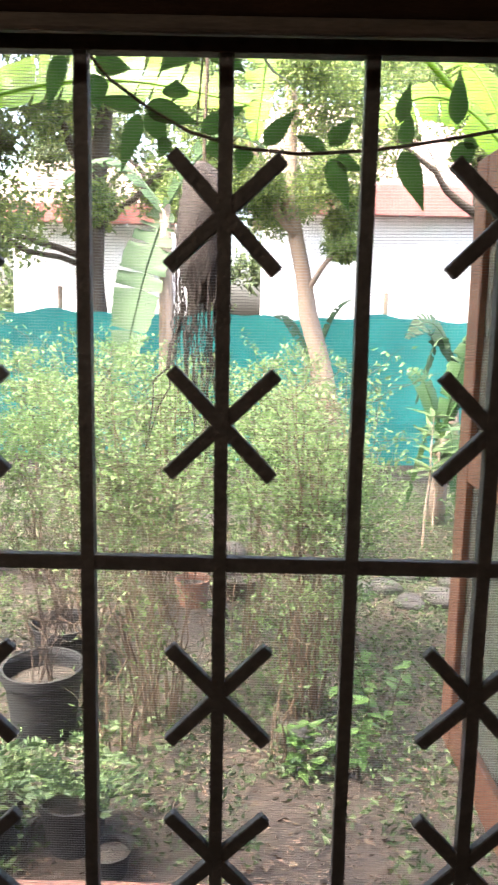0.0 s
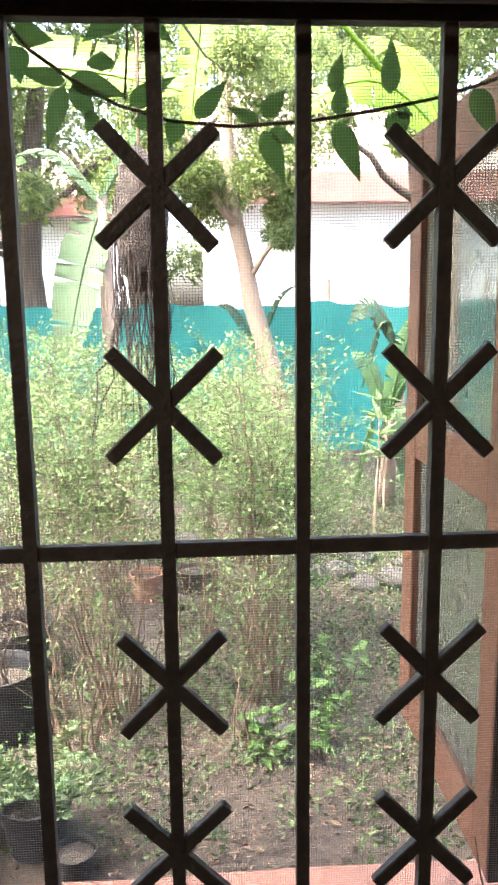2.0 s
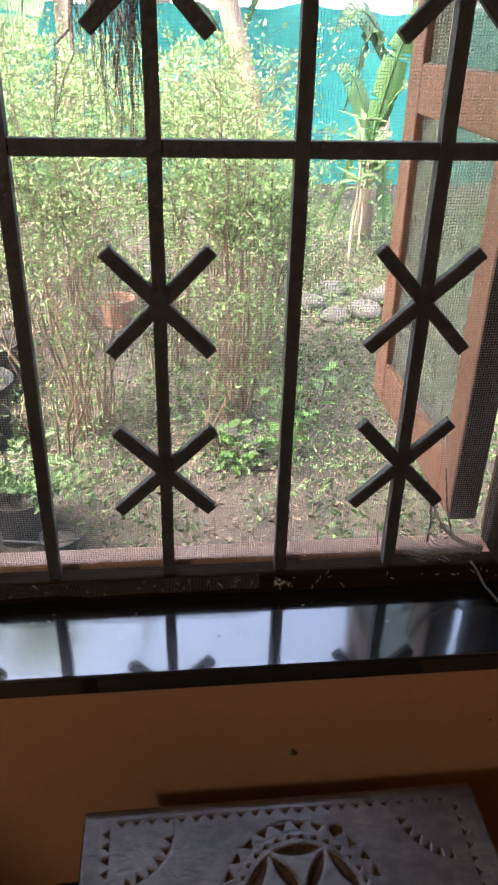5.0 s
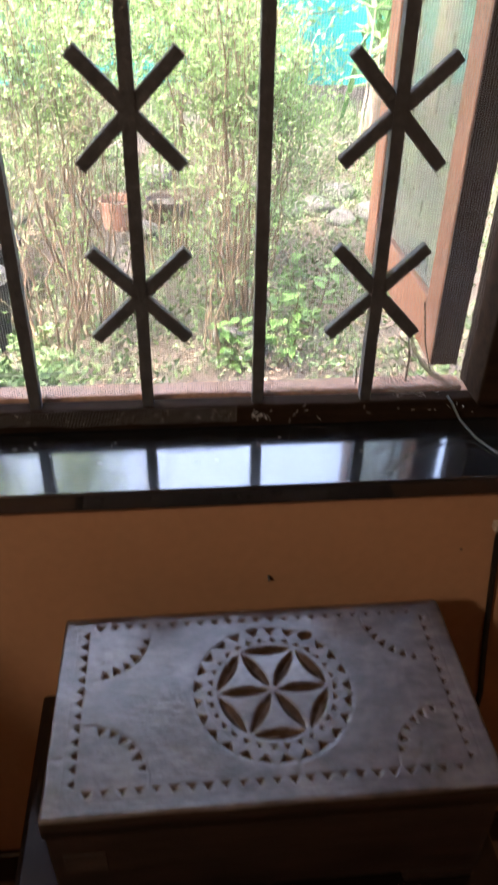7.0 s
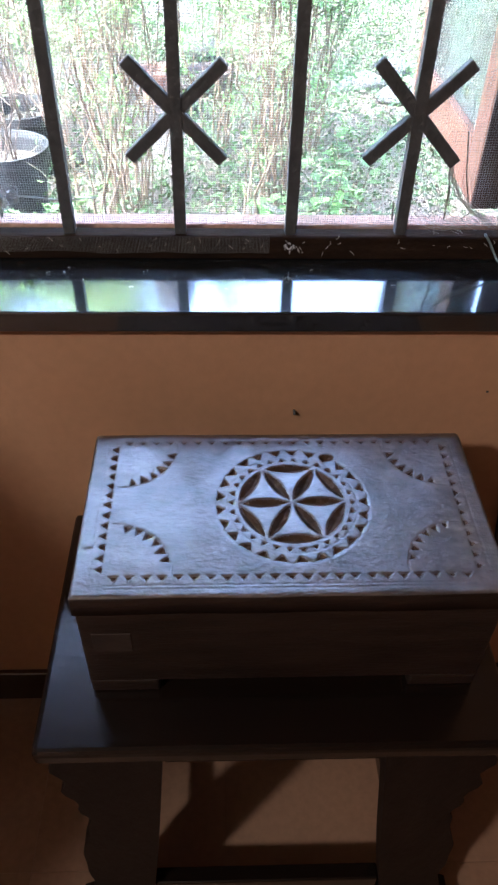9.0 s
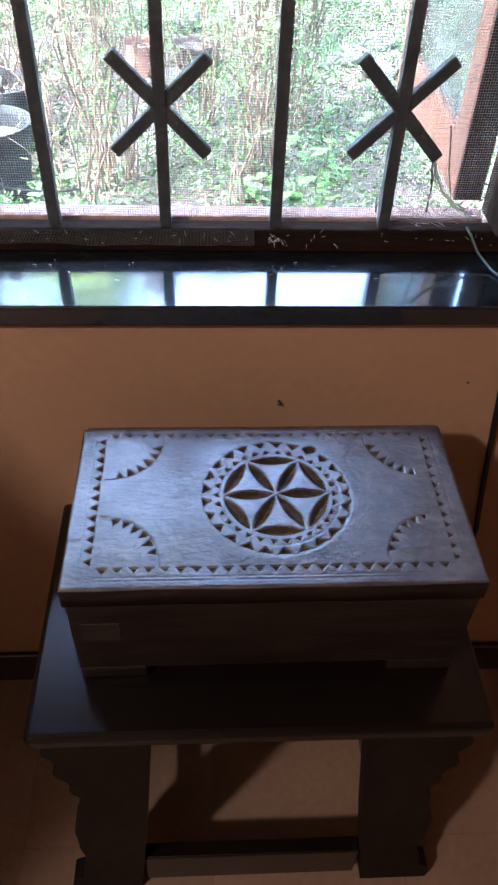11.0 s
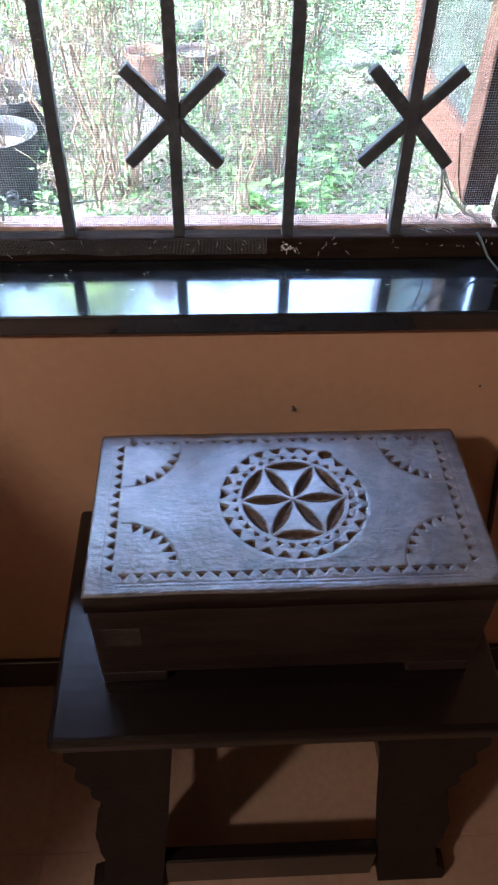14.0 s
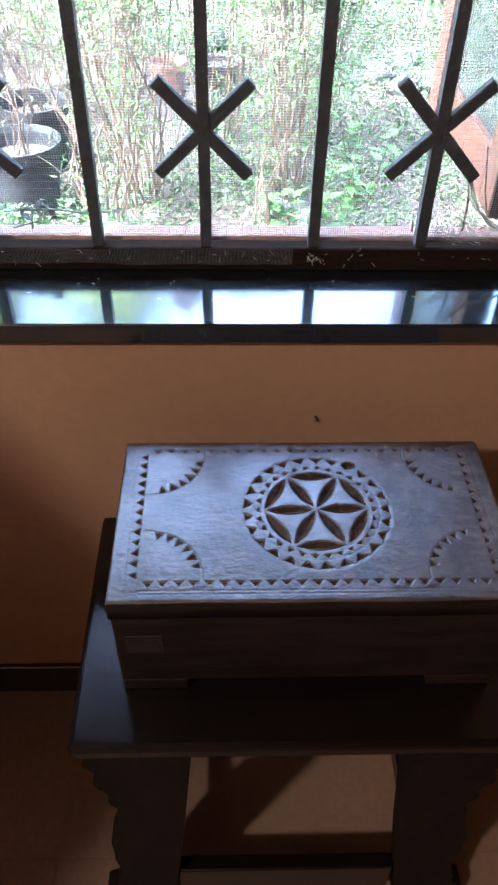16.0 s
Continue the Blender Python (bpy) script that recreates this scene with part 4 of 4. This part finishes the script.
for x, y, r, f in ((0.80, 4.25, 0.09, 0.6), (0.99, 4.3, 0.12, 0.5), (1.10, 3.98, 0.10, 0.6), (1.30, 4.05, 0.12, 0.55), (1.5, 4.3, 0.12, 0.6), (0.58, 4.4, 0.08, 0.6), (1.2, 4.6, 0.14, 0.5),
                   (-0.15, 3.7, 0.08, 0.6), (0.22, 2.3, 0.08, 0.5), (0.36, 2.2, 0.06, 0.5), (-1.0, 3.9, 0.10, 0.6), (-0.12, 4.9, 0.12, 0.7)):
    stone(x, y, r, f)


def crown_leaves(parent, centres, radii, count, leaf, material, name="crown", width=0.42):
    c, d = [], []
    k = count // len(centres)
    for (px, py, pz), r in zip(centres, radii):
        v = rng.normal(size=(k, 3))
        v /= np.linalg.norm(v, axis=1)[:, None]
        rr = r * rng.random(k)[:, None] ** 0.55
        pts = v * rr * (1, 1, 0.75) + (px, py, pz)
        c.append(pts)
        d.append(rng.normal(size=(k, 3)) + (0, 0, -0.45))
    c, d = np.concatenate(c), np.concatenate(d)
    return leaf_part(name, parent, c, d, rng.uniform(0.6, 1.3, len(c)) * leaf, width, material, rng)


def tree(label, x, y, path, radii, limbs, clumps, count, leaf, bark="bark", foliage="treeleaf"):
    t = thing("tree", label, "tree", (x, y, gz(x, y) - 0.03))
    bm = bmesh.new()
    pts = [Vector(p) for p in path]
    tube(bm, pts, radii, 12)
    worn(bm, 0.02, 6)
    part("trunk", bm, M[bark], t, smooth=True)
    for p, q, r in limbs:
        bm = bmesh.new()
        tube(bm, wiggle(p, q, 6, 0.06), [r * (1 - 0.12 * i) for i in range(7)], 7)
        part("limb", bm, M[bark], t, smooth=True)
    crown_leaves(t, [cc[:3] for cc in clumps], [cc[3] for cc in clumps], count, leaf, M[foliage])
    return t


def clump_cloud(n, x0, x1, y0, y1, z0, z1, r0, r1):
    return [(rng.uniform(x0, x1), rng.uniform(y0, y1), rng.uniform(z0, z1), rng.uniform(r0, r1)) for _ in range(n)]


tree("broad shady tree with a grey-brown trunk and spreading limbs", -2.0, 9.2, [(0, 0, 0), (0.02, 0, 1.2), (-0.1, 0, 2.4), (-0.05, 0.1, 3.6), (0.2, 0, 5.2)], [0.19, 0.16, 0.15, 0.13, 0.08],
     [((-0.05, 0, 2.6), (-2.6, -0.6, 3.7), 0.05), ((-0.05, 0, 3.0), (1.6, -0.8, 4.1), 0.05), ((0, 0.1, 3.5), (-1.2, 0.6, 5.2), 0.08), ((-0.1, 0, 2.5), (-2.2, -2.0, 3.2), 0.04)],
     clump_cloud(30, -3.0, 1.6, -2.2, 1.2, 3.1, 5.6, 0.35, 0.8) + clump_cloud(40, -3.4, 0.6, -2.0, 1.0, 5.4, 9.2, 0.55, 1.0), 40000, 0.11)
tree("slanting pale-barked tree behind the shrubs", 0.95, 7.2, [(0, 0, 0), (-0.10, 0, 0.8), (-0.16, 0.03, 1.25), (-0.36, 0, 1.9), (-0.42, 0.04, 2.3), (-0.58, 0.05, 3.0), (-0.6, 0.1, 4.3)], [0.13, 0.11, 0.095, 0.10, 0.08, 0.075, 0.05],
     [((-0.4, 0, 2.1), (0.35, -0.2, 3.3), 0.03), ((-0.5, 0, 2.7), (-1.4, 0.2, 4.0), 0.06), ((-0.2, 0, 1.2), (0.15, 0.1, 0.4), 0.04)],
     clump_cloud(16, -1.8, 1.8, -1.3, 1.2, 3.75, 4.6, 0.3, 0.55) + clump_cloud(9, -1.7, -0.1, -0.6, 0.8, 2.9, 3.5, 0.2, 0.42) + clump_cloud(4, -0.3, 0.4, -0.4, 0.4, 2.45, 3.2, 0.12, 0.25), 34000, 0.062, "palebark")
tree("leafy tree over the far fence", 3.4, 10.5, [(0, 0, 0), (0.05, 0, 2.2), (-0.2, 0, 4.2), (-0.3, 0, 6)], [0.16, 0.14, 0.1, 0.06],
     [((-0.1, 0, 3.4), (-1.7, -0.4, 4.6), 0.07), ((-0.1, 0, 3.6), (1.5, 0.3, 5.0), 0.07)], clump_cloud(22, -2.6, 2.4, -1.4, 1.4, 5.0, 6.2, 0.35, 0.7) + clump_cloud(5, -2.4, 0.6, -1.2, 0.6, 4.2, 4.9, 0.2, 0.4), 12000, 0.12)
tree("dark-leaved tree between the houses", -0.9, 11.8, [(0, 0, 0), (0.0, 0, 2.4), (0.2, 0, 4.4), (0.1, 0, 6.5)], [0.17, 0.15, 0.11, 0.06],
     [((0.1, 0, 3.2), (-1.6, 0.2, 4.8), 0.07), ((0.1, 0, 3.8), (1.6, 0.1, 5.2), 0.07)], clump_cloud(22, -2.2, 2.0, -1.0, 1.2, 3.7, 7.0, 0.35, 0.65), 7000, 0.12, foliage="farleaf")
tree("tall tree with drooping twigs", -5.2, 8.2, [(0, 0, 0), (0.1, 0, 2.2), (0.2, 0, 4.2), (0.1, 0, 6.2)], [0.2, 0.17, 0.12, 0.06],
     [((0.1, 0, 2.6), (1.6, -0.4, 3.2), 0.09), ((0.1, 0, 3.2), (1.8, 0.3, 4.6), 0.07)], clump_cloud(40, -2.4, 2.6, -1.8, 1.4, 2.8, 9.6, 0.45, 0.9), 26000, 0.11)

# distant woods behind the houses
cl = [(x, rng.uniform(24, 32), rng.uniform(1, 10), rng.uniform(1.0, 2.0)) for x in np.linspace(-24, 24, 100)]
woods = tagged(new("distant_trees"), "pale green mass of distant trees", "trees", kind="stuff")
crown_leaves(woods, [q[:3] for q in cl], [q[3] for q in cl], 42000, 0.36, M["farleaf"], "foliage")

# hanging fibrous clump on its rope
hang = thing("hanging_root_clump", "brown hanging trunk of fibre with trailing dry roots", "hanging plant", (-0.14, 1.75, 0.38))
hang.scale = (0.714, 0.714, 0.714)
bm = bmesh.new()
prof = [(0.0, 2.27, 0.03), (0.0, 2.20, 0.085), (0.005, 2.1, 0.112), (0.0, 1.97, 0.120), (0.0, 1.85, 0.114), (0.0, 1.74, 0.09), (0.01, 1.66, 0.05)]
tube(bm, [(p[0], 0, p[1]) for p in prof], [p[2] for p in prof], 18)
bmesh.ops.subdivide_edges(bm, edges=bm.edges[:], cuts=2, use_grid_fill=True)
worn(bm, 0.018, 14)
part("fibre_trunk", bm, M["root"], hang, "matted brown fibre", smooth=True)
for k in range(84):
    a, r = rng.uniform(0, 6.28), 0.115 * math.sqrt(rng.random())
    z0 = rng.uniform(1.68, 2.15)
    r0 = r if z0 < 1.76 else rng.uniform(0.10, 0.124)
    ln = rng.uniform(0.35, 0.88) + (z0 - 1.68) * 0.75
    p0 = (r0 * math.cos(a), r0 * math.sin(a), z0)
    p1 = (p0[0] * rng.uniform(0.7, 1.25), p0[1], z0 - ln)
    t = rng.uniform(0.0018, 0.0048)
    bm = bmesh.new()
    tube(bm, wiggle(p0, p1, 8, 0.014), [t] * 6 + [t * 0.7, t * 0.5, t * 0.3], 4, cap=False)
    part("root", bm, M["root"], hang)
for p, q in (((-0.08, 0, 1.68), (-0.24, -0.05, 1.02)), ((-0.1, 0, 1.62), (-0.27, 0.0, 0.95))):
    bm = bmesh.new()
    tube(bm, wiggle(p, q, 8, 0.02), [0.006, 0.007, 0.007, 0.006, 0.005, 0.004, 0.004, 0.003, 0.002], 5, cap=False)
    part("root", bm, M["root"], hang)
bm = bmesh.new()
tube(bm, [(0, 0, 2.25), (0.01, 0, 2.7), (0.0, 0, 3.05)], 0.008, 6)
part("rope", bm, M["twig"], hang)
bm = bmesh.new()
tube(bm, [(-0.33, 0.985, 2.46), (-0.14, 1.75, 2.557), (0.10, 3.6, 2.85), (0.38, 7.14, 3.82)], 0.006, 6)
solid("overhead_wire", bm, M["rubber"], "dark wire strung from the eave to a garden tree", "wire", smooth=True)


# ---- banana plants ----
def banana_leaf(root, tip, sag, width, side, slits=0.26, n=40, seed=1):
    """A broad blade along an arched midrib, its edges torn into strips."""
    r = random.Random(seed)
    root, tip = Vector(root), Vector(tip)
    bm = bmesh.new()
    side = Vector(side).normalized()
    rows = []
    for i in range(n + 1):
        u = i / n
        p = root.lerp(tip, u) + Vector((0, 0, sag * math.sin(math.pi * u)))
        d = ((tip - root) + Vector((0, 0, sag * math.pi * math.cos(math.pi * u)))).normalized()
        s = (side - d * side.dot(d)).normalized()
        up = s.cross(d)
        w = width * (math.sin(math.pi * min(1, u * 0.94 + 0.05)) ** 0.45)
        rows.append((p, s, up, w, d))
    torn = {i for i in range(2, n - 1) if r.random() < slits}
    for sg in (-1, 1):
        prev = None
        for i, (p, s, up, w, d) in enumerate(rows):
            droop = -0.16 * w + r.uniform(-0.02, 0.02) * w
            w2 = w * (1 + r.uniform(-0.05, 0.05))
            def row(shift):
                return [bm.verts.new(p + d * shift * k + s * sg * w2 * k - up * (-droop) * k * k * 2 + up * 0.08 * w * k) for k in (0.03, 0.35, 0.7, 1.0)]
            cur = row(0)
            if prev:
                for k in range(3):
                    bm.faces.new((prev[k], prev[k + 1], cur[k + 1], cur[k]))
            prev = row(0.035) if i in torn else cur
    tube(bm, [q[0] for q in rows], [0.014 * (1 - 0.8 * i / n) + 0.002 for i in range(n + 1)], 6)
    return bm


def banana(label, x, y, stem, leaves, material):
    b = thing("banana_plant", label, "banana plant", (x, y, gz(x, y) - 0.02))
    bm = bmesh.new()
    tube(bm, [(0, 0, 0), (0.02, 0, stem * 0.5), (0, 0, stem)], [0.085, 0.07, 0.045], 12)
    part("stem", bm, M["palebark"], b, "pale sheathed stem", smooth=True)
    for i, (tip, sag, w, side, *away) in enumerate(leaves):
        root = (0, 0, stem * 0.98)
        if away:
            bm = bmesh.new()
            mid = Vector(root).lerp(Vector(away[0]), 0.6) + Vector((0, 0, 0.35))
            tube(bm, [root, mid, away[0]], [0.025, 0.018, 0.014], 8)
            part("petiole", bm, M[material], b, smooth=True)
            root = away[0]
        part("leaf", banana_leaf(root, tip, sag, w, side, seed=i + int(x * 31)), M[material], b, smooth=True)
    return b


banana("banana plant with broad bright yellow-green leaves", -1.95, 4.3, 3.2,
       [((1.92, -0.3, 3.12), 0.16, 0.23, (0.1, 0.6, 0.9)), ((1.3, -0.6, 3.45), 0.30, 0.17, (0.1, 0.7, 0.6)), ((-0.9, 0.3, 2.6), 0.4, 0.18, (0, 1, 0.2)), ((0.5, -0.9, 3.2), 0.35, 0.18, (0.6, 0.8, 0.1))], "bananaleaf")
banana("banana plant with pale torn drooping leaves", -0.72, 5.6, 2.80,
       [((-0.34, -0.1, 1.45), 0.12, 0.21, (1, -0.25, 0.3)), ((0.8, 0.2, 3.3), 0.3, 0.18, (0.2, 1, 0.1)), ((-0.9, 0.3, 3.0), 0.3, 0.18, (0.2, 1, 0.1))], "paleleaf")
banana("banana plant with broad bright green leaves", 1.75, 4.4, 2.9,
       [((-1.05, -0.2, 3.06), 0.30, 0.17, (0.2, 0.6, 0.9)), ((-1.74, -0.1, 2.98), 0.02, 0.12, (1.0, -0.4, 0.1), (-1.62, 0.0, 3.95)), ((0.9, -0.6, 3.0), 0.35, 0.2, (0.1, 1, 0.2)), ((-0.5, 0.4, 3.7), 0.2, 0.18, (1, 0.2, 0))], "bananaleaf")
banana("young banana plant by the green fence", 1.72, 5.9, 0.85,
       [((-0.34, -0.2, 0.18), 0.30, 0.11, (0.6, 1, 0.4)), ((0.42, -0.2, 1.15), 0.28, 0.10, (0.4, 1, 0.4)), ((-0.30, 0.1, 1.42), 0.16, 0.10, (0.9, 0.5, 0.3)), ((0.10, -0.3, 0.25), 0.35, 0.10, (1, 0.1, 0)), ((0.22, -0.1, 1.75), 0.10, 0.11, (1, -0.3, 0))], "youngleaf")
banana("young banana plant with a pale leaf before the white house", 2.35, 7.9, 1.45,
       [((-0.62, -0.2, 1.72), 0.32, 0.17, (0.3, 0.8, 0.8)), ((0.5, -0.2, 1.9), 0.3, 0.16, (0.4, 1, 0.4)), ((-0.5, -0.3, 1.0), 0.5, 0.16, (0.5, 1, 0.3))], "paleleaf")
banana("young banana plant among the shrubs", 0.75, 8.2, 1.3,
       [((-0.5, -0.2, 1.9), 0.2, 0.13, (0.5, 1, 0.2)), ((0.4, -0.2, 2.1), 0.2, 0.14, (0.4, 1, 0.2))], "paleleaf")

# ---- green shade-net fence ----
fence = thing("net_fence", "green shade-net fence sagging between posts", "fence")
FENCE_Y = 9.0
for k in range(-5, 6):
    x0, x1 = k * 2.1 - 0.4, k * 2.1 + 1.7
    bm = bmesh.new()
    rows = []
    for i in range(25):
        u = i / 24
        x = x0 + (x1 - x0) * u
        top = 1.62 - 0.07 * math.sin(math.pi * u) + 0.02 * math.sin(x * 9)
        col = []
        for j in range(9):
            w = j / 8
            z = -0.38 + (top + 0.38) * w
            col.append(bm.verts.new((x, FENCE_Y + 0.05 * math.sin(x * 6 + 2 * w) * (0.3 + w * (1 - w) * 2), z)))
        rows.append(col)
    for r, q in zip(rows, rows[1:]):
        for j in range(8):
            bm.faces.new((r[j], q[j], q[j + 1], r[j + 1]))
    part("net", bm, M["net"], fence, "green woven shade net", smooth=True)
    bm = bmesh.new()
    tube(bm, [(x0, FENCE_Y + 0.06, -0.45), (x0 + 0.02, FENCE_Y + 0.06, 1.9)], [0.035, 0.03], 7)
    part("post", bm, M["post"], fence)


# ---- houses behind the fence ----
def house(label, x0, x1, y0, depth, wall_top, eave, ridge):
    h = thing("house", label, "house", ((x0 + x1) / 2, y0, GROUND - 0.05))
    w = (x1 - x0) / 2
    g = GROUND - 0.05
    part("wall", cuboid(-w, w, 0, depth, 0, wall_top - g), M["whitewash"], h, "whitewashed wall")
    part("fascia", cuboid(-w - 0.35, w + 0.35, -0.42, -0.36, wall_top - g - 0.02, eave - g, bevel=0.01), M["fascia"], h, "dull red painted fascia board")
    bm = bmesh.new()
    n = 14
    run = depth / 2 + 0.4
    for i in range(n):
        for sgn in (-1, 1):
            u0, u1 = i / n, (i + 1.15) / n
            ya, yb = (-0.4 + run * u0, -0.4 + run * u1) if sgn < 0 else (depth + 0.4 - run * u0, depth + 0.4 - run * u1)
            za, zb = eave - g + (ridge - eave) * u0 + 0.03, eave - g + (ridge - eave) * u1
            m = max(6, int(2 * w / 0.5))
            for j in range(m):
                xa, xb = -w - 0.3 + (2 * w + 0.6) * j / m, -w - 0.3 + (2 * w + 0.6) * (j + 0.95) / m
                vs = [bm.verts.new(p) for p in ((xa, ya, za), (xb, ya, za), (xb, yb, zb), (xa, yb, zb))]
                bm.faces.new(vs)
                lo = [bm.verts.new((v.co.x, v.co.y, v.co.z - 0.04)) for v in vs[:2]]
                bm.faces.new((vs[0], vs[1], lo[1], lo[0]))
    part("roof", bm, M["rooftile"], h, "weathered clay tiled roof")
    return h


house("whitewashed house with a red fascia and a clay tile roof", 0.2, 14.0, 14.6, 7.0, 3.6, 4.15, 6.6)
house("small whitewashed house with a weathered tile roof", -4.33, -1.55, 13.0, 4.0, 3.15, 3.45, 4.6)

# ---- creeper hanging across the window outside ----
vine = thing("creeper", "leafy creeper trailing across the top of the window", "creeper", (0, 0.13, 0))
stem_pts = [(-0.20, 0, 1.84), (-0.149, 0, 1.78), (-0.131, 0, 1.759), (-0.092, 0, 1.732), (-0.046, 0, 1.707), (0.01, 0, 1.691), (0.076, 0, 1.686), (0.15, 0, 1.691), (0.197, 0, 1.698), (0.243, 0, 1.706), (0.289, 0, 1.715), (0.34, -0.01, 1.728), (0.40, -0.015, 1.75)]
bm = bmesh.new()
tube(bm, stem_pts, 0.0019, 6)
tube(bm, [(-0.03, 0, 1.84), (-0.032, 0, 1.77), (-0.037, 0, 1.712)], 0.0013, 5)
part("stem", bm, M["vinestem"], vine, "thin brown stem")


def vine_leaf(base, direction, length, width, face=(0, -1, 0.2)):
    b, d = Vector(base), Vector(direction).normalized()
    f = Vector(face)
    f = (f - d * f.dot(d)).normalized()
    s = d.cross(f)
    bm = bmesh.new()
    n = 10
    left, mid, right = [], [], []
    for i in range(n + 1):
        u = i / n
        w = width * (math.sin(math.pi * u ** 0.72) ** 0.9) * (1 - 0.45 * u) * 0.72 if 0 < i < n else 0.0006
        p = b + d * length * u + f * (-0.10 * length * u * u)
        mid.append(bm.verts.new(p - f * w * 0.25))
        left.append(bm.verts.new(p + s * w + f * 0.1 * w))
        right.append(bm.verts.new(p - s * w + f * 0.1 * w))
    for i in range(n):
        bm.faces.new((left[i], left[i + 1], mid[i + 1], mid[i]))
        bm.faces.new((mid[i], mid[i + 1], right[i + 1], right[i]))
    return bm


for x0, z0, x1, z1, w in ((-0.179, 1.783, -0.196, 1.726, 0.021), (-0.097, 1.729, -0.144, 1.739, 0.019), (-0.098, 1.724, -0.12, 1.665, 0.021), (-0.09, 1.726, -0.067, 1.691, 0.022), (-0.092, 1.732, -0.034, 1.716, 0.026),
                          (-0.067, 1.7, -0.08, 1.681, 0.018), (-0.032, 1.706, 0.016, 1.739, 0.023), (-0.023, 1.699, -0.006, 1.68, 0.023), (0.017, 1.693, 0.008, 1.665, 0.021),
                          (0.036, 1.694, 0.068, 1.73, 0.021), (0.101, 1.69, 0.069, 1.71, 0.016), (0.106, 1.695, 0.132, 1.728, 0.021), (0.106, 1.682, 0.13, 1.629, 0.024), (0.113, 1.682, 0.146, 1.672, 0.018),
                          (0.179, 1.72, 0.192, 1.766, 0.017), (0.185, 1.698, 0.19, 1.731, 0.018), (0.183, 1.691, 0.212, 1.631, 0.027), (0.24, 1.719, 0.241, 1.776, 0.021), (0.248, 1.704, 0.268, 1.699, 0.016)):
    d = Vector((x1 - x0, random.uniform(-0.012, 0.012), z1 - z0))
    part("leaf", vine_leaf((x0, 0, z0), d, d.length, w * 0.84), M["vineleaf"], vine, smooth=True)
for x0, z0, dx, dz in ((-0.03, 1.80, -0.05, -0.03), (-0.03, 1.80, 0.045, -0.03), (-0.147, 1.775, 0.04, -0.004), (-0.147, 1.763, 0.004, -0.035), (0.046 + 0.2, 1.702, 0.008, -0.03), (0.33, 1.725, 0.03, -0.05), (-0.06, 1.739, 0.001, 0.022)):
    d = Vector((dx, 0.004, dz))
    part("leaf", vine_leaf((x0, 0, z0), d, d.length, 0.024), M["vineleaf"], vine, smooth=True)


# ---- broad-leaved seedling below the window ----
def seedling(x, y, h, n, leaf):
    s = thing("leafy_seedling", "young plant with long pointed bright green leaves", "plant", (x, y, gz(x, y) - 0.01), group="seedlings in the bed")
    for k in range(4):
        a = rng.uniform(0, 6.28)
        top = Vector((0.12 * math.cos(a), 0.12 * math.sin(a), h * rng.uniform(0.7, 1)))
        pts = wiggle((0.02 * math.cos(a), 0.02 * math.sin(a), 0), top, 5, 0.01)
        bm = bmesh.new()
        tube(bm, pts, [0.004, 0.0036, 0.003, 0.0026, 0.002, 0.001], 5, cap=False)
        st = part("stem", bm, M["twig"], s)
        for j in range(n):
            u = 0.25 + 0.75 * j / n
            i = min(int(u * 5), 4)
            p = pts[i].lerp(pts[i + 1], u * 5 - i)
            b = rng.uniform(0, 6.28)
            part("leaf", vine_leaf(p, (math.cos(b), math.sin(b), rng.uniform(-0.3, 0.5)), leaf * rng.uniform(0.7, 1.2), leaf * 0.42, face=(0, 0, 1)), M["seedleaf"], st, smooth=True)
    return s


for x, y, h in ((0.50, 2.05, 0.42), (0.64, 2.4, 0.45), (0.28, 2.0, 0.22)):
    seedling(x, y, h, 9, 0.078)


def stalk(x, y, h):
    s = thing("leafy_seedling", "slender pale stalk with tufts of narrow bright leaves", "plant", (x, y, gz(x, y) - 0.01), group="seedlings in the bed")
    pts = wiggle((0, 0, 0), (0.03, 0, h), 8, 0.014)
    bm = bmesh.new()
    tube(bm, pts, [0.012 - 0.001 * i for i in range(9)], 6, cap=False)
    st = part("stem", bm, M["palebark"], s, "pale slender stem")
    for j in range(26):
        p = pts[5 + j % 4]
        b = rng.uniform(0, 6.28)
        part("leaf", vine_leaf(p, (math.cos(b), math.sin(b), rng.uniform(-0.2, 0.9)), rng.uniform(0.14, 0.26), 0.035, face=(0, -0.4, 1)), M["weedleaf"], st, smooth=True)
    return s


stalk(1.45, 5.2, 1.12)
stalk(1.62, 5.6, 0.85)
